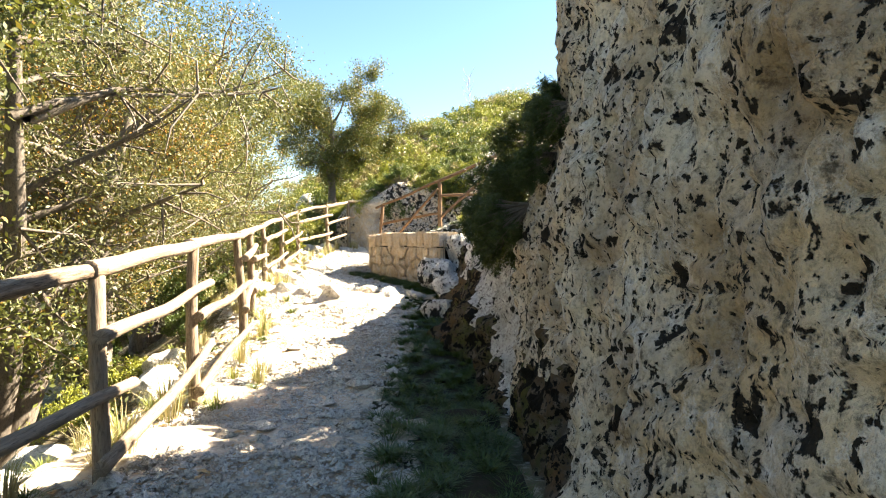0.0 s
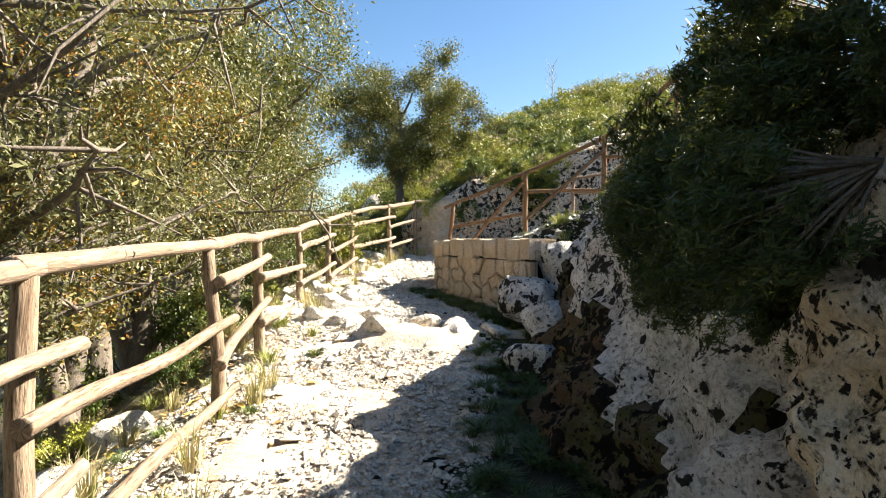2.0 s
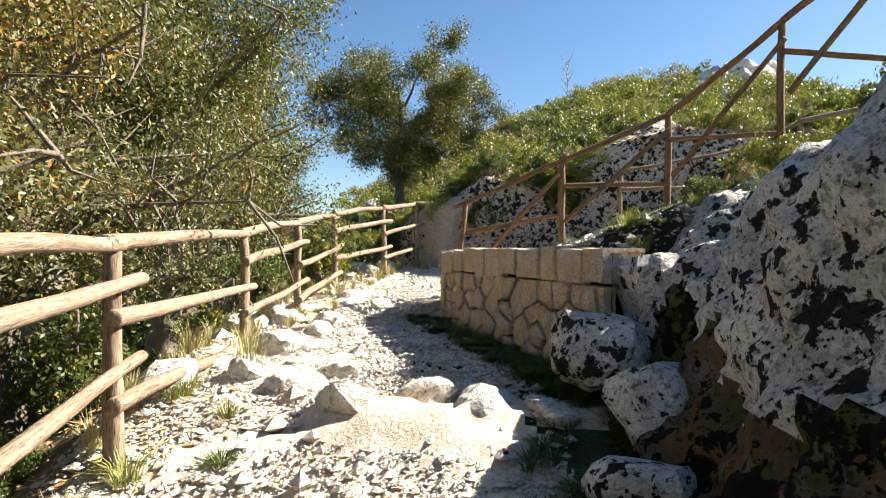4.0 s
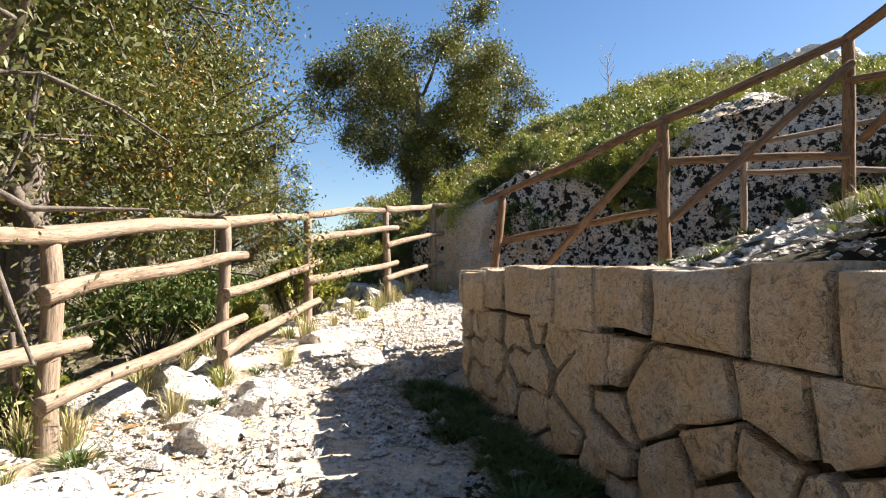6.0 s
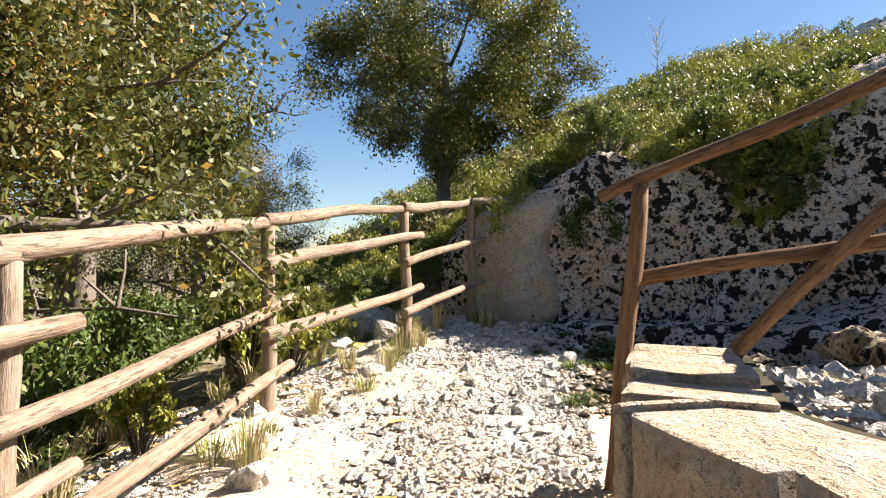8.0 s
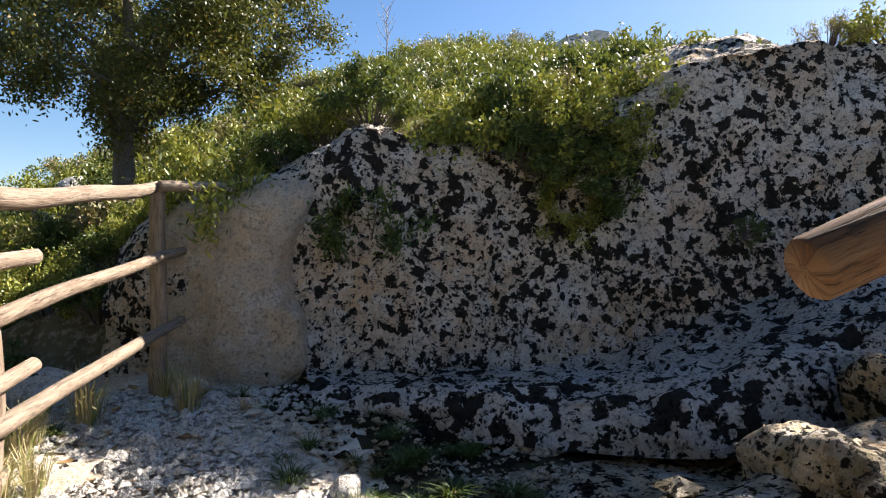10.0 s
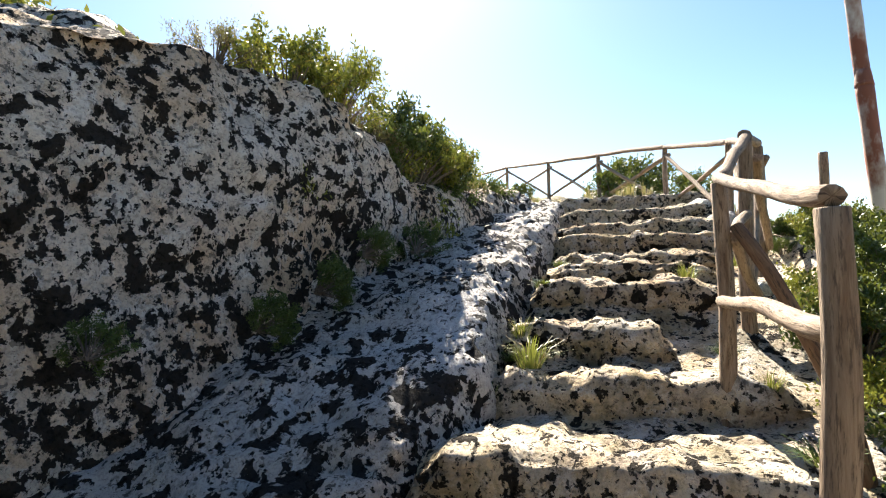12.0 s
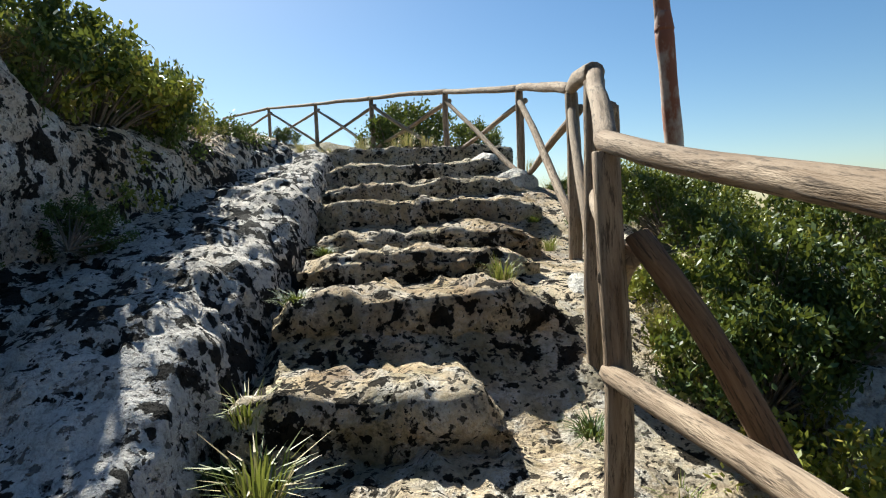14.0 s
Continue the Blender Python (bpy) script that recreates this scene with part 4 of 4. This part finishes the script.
for i, x in enumerate(np.arange(-2.3, 1.3, 0.4)):
    hb = copy_thing(HILL[(0, 1, 3, 1, 2)[i % 5]], pose(x, float(cliff_y(np.array(x))) + 0.75 + 0.15 * (i % 3), float(np.interp(x, CL_X, CL_TOP)) + 0.02, 0, 0, 77 * i))
    s = 0.5 + 0.13 * (i % 4)
    hb.scale = (s, s, s)

for i, (x, k, s) in enumerate(((2.9, 2, 0.55), (3.5, 0, 0.75), (4.0, 3, 0.8), (4.5, 2, 0.7), (5.0, 1, 0.95), (5.5, 0, 1.0), (6.0, 1, 0.9), (6.6, 3, 0.7), (7.3, 2, 0.5))):
    hb = copy_thing(HILL[k], pose(x, float(cliff_y(np.array(x))) + 0.42, float(np.interp(x, CL_X, CL_TOP)) - 0.02, 0, 0, 61 * i))
    hb.scale = (s, s, s)
for i, (x, y, z, s) in enumerate(((2.6, 17.85, 2.55, 0.3), (3.1, 17.75, 2.75, 0.32), (3.55, 17.62, 3.0, 0.3), (4.3, 17.5, 3.05, 0.35), (1.7, 18.1, 2.5, 0.25))):
    hb = copy_thing(HILL[1], pose(x, y, z, 60, 0, 30 * i))
    hb.scale = (s, s, s)

weed = shrub(41, 0.32, 0.85, 1500, M_SHRUB, "leafy bright green weed beside the fence", (0.11, 0.04), "leafy_weed")
weed.matrix_basis = pose(-3.95, 16.4, surf(-3.95, 16.4))
wb = copy_thing(weed, pose(-4.15, 12.3, surf(-4.15, 12.3), 0, 0, 90))
wb.scale = (0.7, 0.7, 0.6)
for x, y, k in ((-4.05, 15.9, 1.1), (-4.3, 16.8, 1.0), (-4.15, 16.1, 0.9), (-3.95, 14.6, 0.6)):
    wb = copy_thing(weed, pose(x, y, surf(x, y), 0, 0, 95 * x))
    wb.scale = (k, k, k)

# thin dead sapling on the ridge
rows = [tube([(0, 0, -0.1), (0.05, 0, 0.9), (0.0, 0.05, 1.9)], (0.03, 0.02, 0.006), 5)]
for k in range(14):
    a, h = k * 2.4, 0.5 + 0.1 * k
    rows.append(tube([(0.03, 0, h), (math.cos(a) * 0.22, math.sin(a) * 0.22, h + 0.25), (math.cos(a) * 0.33, math.sin(a) * 0.33, h + 0.5)], (0.012, 0.008, 0.003), 4))
sap = new("dead_sapling", quick_mesh("dead_sapling", *joined(rows)))
sap.data.materials.append(M_TWIG)
sap.matrix_basis = pose(2.2, 37.6, surf(2.2, 37.6))
sap.scale = (1.25, 1.25, 1.35)
tagged(sap, "bare grey sapling on the ridge", "tree")

GRASS = [tuft(71, 0.16, 0.22, 70, M_GRASS, "small green grass tuft"), tuft(72, 0.2, 0.45, 90, M_STRAW, "tuft of dry straw-coloured grass"), tuft(73, 0.16, 0.1, 110, M_DARKSHRUB, "low green weeds at the path's edge")]
spots = [(rng.uniform(-0.45, 0.5), y, 2) for y in np.arange(2.5, 9.5, 0.022)]
spots += [(float(fence_x(np.array(y))) + rng.uniform(-1.3, 0.5), y + rng.uniform(-0.2, 0.2), int(rng.choice([0, 1, 1, 2]))) for y in np.arange(0.5, 19, 0.13)]
spots += [(rng.uniform(-2.4, 0.2), rng.uniform(17.3, 18.9), 2) for _ in range(14)]
spots += [(0.1 - 1.57 * (y - 9.92) / 3.38 - rng.uniform(0.1, 0.5), y, 2) for y in np.arange(9.5, 13.3, 0.022)]
spots += [(rng.uniform(0.35, 1.8), rng.uniform(9.9, 12.7), int(rng.choice([0, 2, 2]))) for _ in range(70)] + [(rng.uniform(-1.6, -0.3), rng.uniform(15.7, 18.2), 2) for _ in range(30)]
spots += [(3.35, 16.45, 0), (3.2, 16.5, 2), (2.9, 16.55, 0), (2.45, 16.6, 2), (3.05, 16.35, 0), (4.1, 16.4, 2), (4.3, 15.4, 0), (3.2, 15.3, 2), (2.9, 15.15, 0), (5.6, 16.5, 2), (2.3, 15.1, 2), (4.9, 15.0, 0), (6.2, 14.8, 2), (5.1, 16.4, 2)]
spots += [(rng.uniform(8, 12), rng.uniform(12.5, 14.5), 1) for _ in range(26)] + [(rng.uniform(10, 14), rng.uniform(14, 19), 1) for _ in range(26)] + [(rng.uniform(-0.4, 1.6), rng.uniform(12.6, 14.0), 2) for _ in range(12)]
for x, y, k in spots:
    m = put(GRASS[k], x, y, rng.uniform(0, 360), rng.uniform(0.45, 0.95), -0.02)
for ob in [o for o in scene.objects if o.name.startswith("grass_tuft")]:
    if ob.location.x > 2 and 14.9 < ob.location.y < 16.8:
        ob.location.z += 0.12


# ---- stones ----
def stone_mesh(name, sd, sub=2):
    bm = bmesh.new()
    bmesh.ops.create_icosphere(bm, subdivisions=sub, radius=1.0)
    v = np.array([p.co[:] for p in bm.verts])
    rs = np.random.RandomState(sd)
    nrm = rs.normal(0, 1, (13, 3))
    nrm /= np.linalg.norm(nrm, axis=1, keepdims=True)
    dist = rs.uniform(0.62, 0.95, 13)
    dots = v @ nrm.T
    r = np.min(np.where(dots > 0.05, dist / np.maximum(dots, 0.05), 9), axis=1)
    r = np.minimum(r, 1.15) + 0.05 * vnoise(v * 4.0, sd)
    for p, k, c in zip(bm.verts, r, v):
        p.co = Vector(c * k * (1, 0.8, 0.62))
    me = bpy.data.meshes.new(name)
    bm.to_mesh(me)
    bm.free()
    me.polygons.foreach_set("use_smooth", [False] * len(me.polygons))
    me.materials.append(M_STONE)
    return me


SHAPES = [stone_mesh("rock", 80 + k, 3) for k in range(5)]
ROCKS = [(-2.9, 12.9, 0.2), (-3.25, 12.55, 0.24), (-3.6, 12.9, 0.26), (-2.75, 12.4, 0.17), (-2.65, 11.8, 0.18), (-3.75, 12.3, 0.3), (-2.6, 10.7, 0.3), (-1.6, 9.35, 0.3), (-1.15, 9.5, 0.26), (-0.75, 9.45, 0.24), (-2.1, 9.7, 0.26), (-2.5, 9.9, 0.22),
         (-0.3, 9.35, 0.22), (-1.9, 10.0, 0.2), (-3.0, 9.6, 0.24), (-2.7, 5.7, 0.25), (-2.85, 6.1, 0.28), (-2.75, 3.8, 0.2), (-2.6, 3.2, 0.24), (-3.2, 4.7, 0.3), (-3.5, 7.6, 0.32), (-3.9, 17.4, 0.22), (-3.6, 18.1, 0.26), (-4.1, 18.4, 0.3), (-3.5, 19.0, 0.28), (-4.2, 19.2, 0.4),
         (-2.35, 18.6, 0.1), (-2.1, 18.45, 0.12), (-2.55, 18.8, 0.15), (-1.6, 17.2, 0.1), (-2.3, 16.2, 0.1), (-1.9, 15.6, 0.09), (-1.5, 16.8, 0.08), (-0.6, 18.05, 0.2), (-0.2, 17.9, 0.24), (-1.0, 14.0, 0.1), (-0.5, 13.7, 0.09), (-0.8, 13.4, 0.1), (0.2, 13.6, 0.1), (-1.1, 12.9, 0.06),
         (-2.0, 13.6, 0.16), (-2.4, 13.75, 0.18), (-1.75, 13.75, 0.13), (-3.1, 14.3, 0.14), (-3.2, 16.4, 0.12), (3.4, 19.6, 0.45), (4.6, 20.2, 0.5), (-1.2, 23.5, 0.6), (8.6, 14.9, 0.3), (7.6, 14.7, 0.25), (4.4, 14.9, 0.16), (-8.2, 22.5, 0.7), (-6.0, 22.2, 0.7), (-5.0, 21.6, 0.5)]
for i, (x, y, s) in enumerate(ROCKS):
    ob = new("rock", SHAPES[i % 5])
    up = 0.14 if 15 < y < 16.2 and x > 2 else 0.0
    bed = 9 < y < 10.2 and x > -2.2
    ob.matrix_basis = pose(x, y, surf(x, y) + s * (0.0 if bed else 0.22) + up, 10 * (i % 3), 8 * (i % 4), 71 * i)
    ob.scale = (s, s, s)
    tagged(ob, "pale broken limestone rock on the path's edge", "rock", "loose rocks")


SPUR_ROCK = stone_mesh("rock", 97, 3)
SPUR_ROCK.materials.clear()
SPUR_ROCK.materials.append(M_SPUR)
for i, (x, y, z, s) in enumerate(((-0.02, 9.75, 0.98, 0.36), (0.3, 9.1, 0.75, 0.38), (0.45, 10.0, 1.4, 0.35), (0.1, 8.5, 0.45, 0.3), (5.2, 13.9, 2.45, 0.35), (6.1, 13.6, 2.6, 0.4), (4.5, 13.5, 2.3, 0.4), (3.5, 13.7, 2.1, 0.42), (3.1, 14.1, 1.85, 0.36), (4.0, 13.2, 2.2, 0.4), (3.4, 14.2, 2.25, 0.36), (3.8, 13.95, 2.4, 0.4), (4.3, 13.85, 2.5, 0.42))):
    ob = new("rock", SPUR_ROCK)
    ob.matrix_basis = pose(x, y, z, 20 * i, 15, 50 * i)
    ob.scale = (s, s, s * 1.3)
    tagged(ob, "white rounded rock with black lichen at the wall's end", "rock", "loose rocks")


for i, (x, y, s) in enumerate(((10.0, 34.6, 1.5), (8.9, 34.0, 1.2), (11.4, 34.9, 1.4), (9.4, 33.2, 1.0), (10.6, 33.4, 1.2), (8.0, 33.6, 0.8), (12.6, 34.4, 1.2), (7.0, 35.4, 0.7), (4.6, 26.0, 0.6), (6.2, 24.6, 0.8), (2.0, 27.5, 0.5), (-7.5, 27.0, 0.8), (-6.2, 29.0, 0.9), (7.6, 29.5, 0.7))):
    ob = new("rock", SPUR_ROCK if i % 2 else SHAPES[i % 5])
    ob.matrix_basis = pose(x, y, surf(x, y) + 0.3 * s, 20 * i, 15 + 9 * i, 50 * i)
    ob.scale = (s, s * 0.9, s * 1.05)
    tagged(ob, "white weathered limestone crag among the hillside scrub", "rock", "hillside crags")


def scatter(name, count, area, size, mat, label, sd, flat=0.55, leafy=False):
    """Very many small pieces lying on the ground, as one mesh."""
    r = np.random.RandomState(sd)
    x, y = area(r, count)
    ok = np.abs(land(x + 0.05, y) - land(x - 0.05, y)) < 0.09
    x, y = x[ok], y[ok]
    z = land(x, y)
    s = size * r.lognormal(0, 0.5, len(x))
    if leafy:
        b = np.array([(-1, 0, 0), (0, -0.5, 0.25), (1, 0, 0.1), (0, 0.5, 0.2)], float)
        q = np.array([[0, 1, 2, 3]])
    else:
        b = np.array([(1, 0, 0), (0, 1, 0), (-1, 0, 0), (0, -1, 0), (0, 0, 1), (0, 0, -1)], float)
        q = np.array([[0, 1, 4], [1, 2, 4], [2, 3, 4], [3, 0, 4], [1, 0, 5], [2, 1, 5], [3, 2, 5], [0, 3, 5]])
    v = b[None] * r.uniform(0.55, 1.15, (len(x), len(b), 1)) * s[:, None, None] * np.array([1, 0.85, flat])
    a = r.uniform(0, 6.28, len(x))
    ca, sa = np.cos(a)[:, None], np.sin(a)[:, None]
    v = np.stack([v[..., 0] * ca - v[..., 1] * sa, v[..., 0] * sa + v[..., 1] * ca, v[..., 2] + 0.2 * v[..., 0] * r.uniform(-1, 1, (len(x), 1))], -1)
    v += np.stack([x, y, z + s * 0.25 + 0.008], -1)[:, None]
    f = (np.arange(len(x))[:, None, None] * len(b) + q[None]).reshape(-1, q.shape[1])
    ob = new(name, quick_mesh(name, v.reshape(-1, 3), f, False))
    ob.data.materials.append(mat)
    return tagged(ob, label, name.replace("_", " "), kind="stuff")


def on_path(r, n):
    y = r.uniform(1.0, 18.8, n)
    lo = fence_x(y) - 0.7
    hi = np.interp(y, [0, 2.4, 3.4, 5, 9.5, 13.3, 14.5, 15.6, 18.8], [0.5, 0.4, -0.05, -0.3, -0.2, -1.7, -1.4, -1.5, -2.0])
    return lo + (hi - lo) * r.rand(n), y


scatter("gravel", 62000, on_path, 0.016, M_STONE, "pale limestone gravel strewn over the path", 91)
scatter("rubble", 2600, on_path, 0.03, M_STONE, "broken limestone rubble along the path", 92)
scatter("rubble", 3200, lambda r, n: (r.uniform(-3.2, -1.5, n), r.uniform(15.5, 18.9, n)), 0.024, M_STONE, "heaped pale rubble below the cliff", 95)
scatter("gravel", 5000, lambda r, n: (r.uniform(-1.2, 1.3, n), r.uniform(11.5, 14.6, n)), 0.02, M_STONE, "fine gravel on the terrace", 93)
scatter("gravel", 1500, lambda r, n: (r.uniform(-1.7, -0.2, n), r.uniform(15.6, 18.3, n)), 0.022, M_STEP, "brownish stone chips on the shaded earth", 96)
scatter("gravel", 2600, lambda r, n: (r.uniform(0.1, 2.0, n), r.uniform(9.9, 12.8, n)), 0.024, M_STONE, "stone chips on the bank behind the wall", 97)
scatter("leaf_litter", 5000, lambda r, n: (fence_x(y0 := r.uniform(1, 19, n)) + r.normal(-0.5, 0.6, n), y0), 0.028, M_LITTER, "brown and yellow fallen leaves by the fence", 94, 0.5, True)


# ---- retaining wall of fitted stones ----
def clip_cell(poly, p, q):
    """The part of a polygon nearer to p than to q."""
    m, d = (p + q) / 2, q - p
    out = []
    for a, b in zip(poly, poly[1:] + poly[:1]):
        sa, sb = (a - m).dot(d), (b - m).dot(d)
        if sa <= 0:
            out.append(a)
        if sa * sb < 0:
            out.append(a + (b - a) * (sa / (sa - sb)))
    return out


WALL_A, WALL_B, WALL_C = Vector((0.1, 9.92, 0)), Vector((-1.47, 13.3, 0)), Vector((-1.28, 14.45, 0))
wall = thing("retaining_wall", "dry-stone retaining wall of fitted tan limestone blocks", "wall", at=(-0.6, 11.4, 0.7))
wall_top = 1.68


def wall_run(a, b, sd):
    r = random.Random(sd)
    d = (b - a)
    length = d.length
    d.normalize()
    out = Vector((-d.y, d.x, 0))
    base = lambda s: float(path_z(a.y + d.y * s)) - 0.12
    # backing core
    core = []
    for s in np.linspace(0, length, 12):
        p = a + d * s - out * 0.06
        q = a + d * s - out * 0.4
        core.append([(p.x, p.y, base(s)), (p.x, p.y, wall_top - 0.05), (q.x, q.y, wall_top - 0.04), (q.x, q.y, base(s))])
    part_ob = part("core", quick_mesh("core", np.array(core), grid_faces(12, 4)), M_SHADE_EARTH, wall)
    part_ob.matrix_parent_inverse = Matrix.Translation(wall.location).inverted()
    cells, s = [], 0.0
    capz = wall_top - 0.27
    while s < length - 0.05:
        w = min(r.uniform(0.2, 0.5), length - s)
        lowz = capz + r.uniform(-0.03, 0.004)
        hi = wall_top + r.uniform(-0.02, 0.02)
        cells.append(([Vector((s, lowz)), Vector((s + w, lowz)), Vector((s + w, hi + r.uniform(-0.015, 0.015))), Vector((s, hi))], 0.34))
        s += w
    sites, z = [], base(0) + 0.05
    row = 0
    while z < capz:
        s = r.uniform(0, 0.2)
        while s < length + 0.1:
            sites.append(Vector((s + r.uniform(-0.07, 0.07), z + 0.1 + r.uniform(-0.07, 0.07))))
            s += r.choice((0.12, 0.2, 0.26, 0.32, 0.4))
        z += 0.21
    for p in sites:
        poly = [Vector((0, base(0) - 0.1)), Vector((length, base(0) - 0.1)), Vector((length, capz - 0.005)), Vector((0, capz - 0.005))]
        for q in sites:
            if q is not p and (q - p).length < 0.95:
                poly = clip_cell(poly, p, q)
                if len(poly) < 3:
                    break
        if len(poly) > 2:
            cells.append((poly, 0.16))
    for poly, depth in cells:
        c = sum(poly, Vector((0, 0))) / len(poly)
        gap = r.uniform(0.012, 0.024)
        dist = max((p - c).length for p in poly)
        if dist < 0.06:
            continue
        ring = [c + (p - c) * (1 - gap / max((p - c).length, 0.05)) for p in poly]
        # one more corner on each side, so that edges wander
        fine = []
        for p, q in zip(ring, ring[1:] + ring[:1]):
            fine += [p, (p + q) / 2 + Vector((r.uniform(-0.012, 0.012), r.uniform(-0.012, 0.012)))]
        proud = r.uniform(0.0, 0.035) + (0.025 if depth > 0.3 else 0.0)
        bm = bmesh.new()
        loops = []
        for shrink, o in ((1.0, -0.1 if depth < 0.3 else -0.34), (1.0, proud - 0.02), (0.965, proud - 0.003), (0.62, proud + r.uniform(0.0, 0.02))):
            loop = []
            for p in fine:
                q = c + (p - c) * shrink
                w3 = a + d * q.x + out * (o + r.uniform(-0.006, 0.006))
                loop.append(bm.verts.new((w3.x, w3.y, q.y)))
            loops.append(loop)
        for l0, l1 in zip(loops, loops[1:]):
            for i in range(len(l0)):
                j = (i + 1) % len(l0)
                bm.faces.new((l0[i], l0[j], l1[j], l1[i]))
        bm.faces.new(loops[-1])
        bm.faces.new(loops[0][::-1])
        bmesh.ops.recalc_face_normals(bm, faces=bm.faces)
        me = bpy.data.meshes.new("stone")
        bm.to_mesh(me)
        bm.free()
        ob = part("stone", me, M_WALLSTONE, wall)
        ob.matrix_parent_inverse = Matrix.Translation(wall.location).inverted()


wall_run(WALL_A, WALL_B, 3)
wall_run(WALL_B + Vector((0.01, 0.06, 0)), WALL_C, 4)
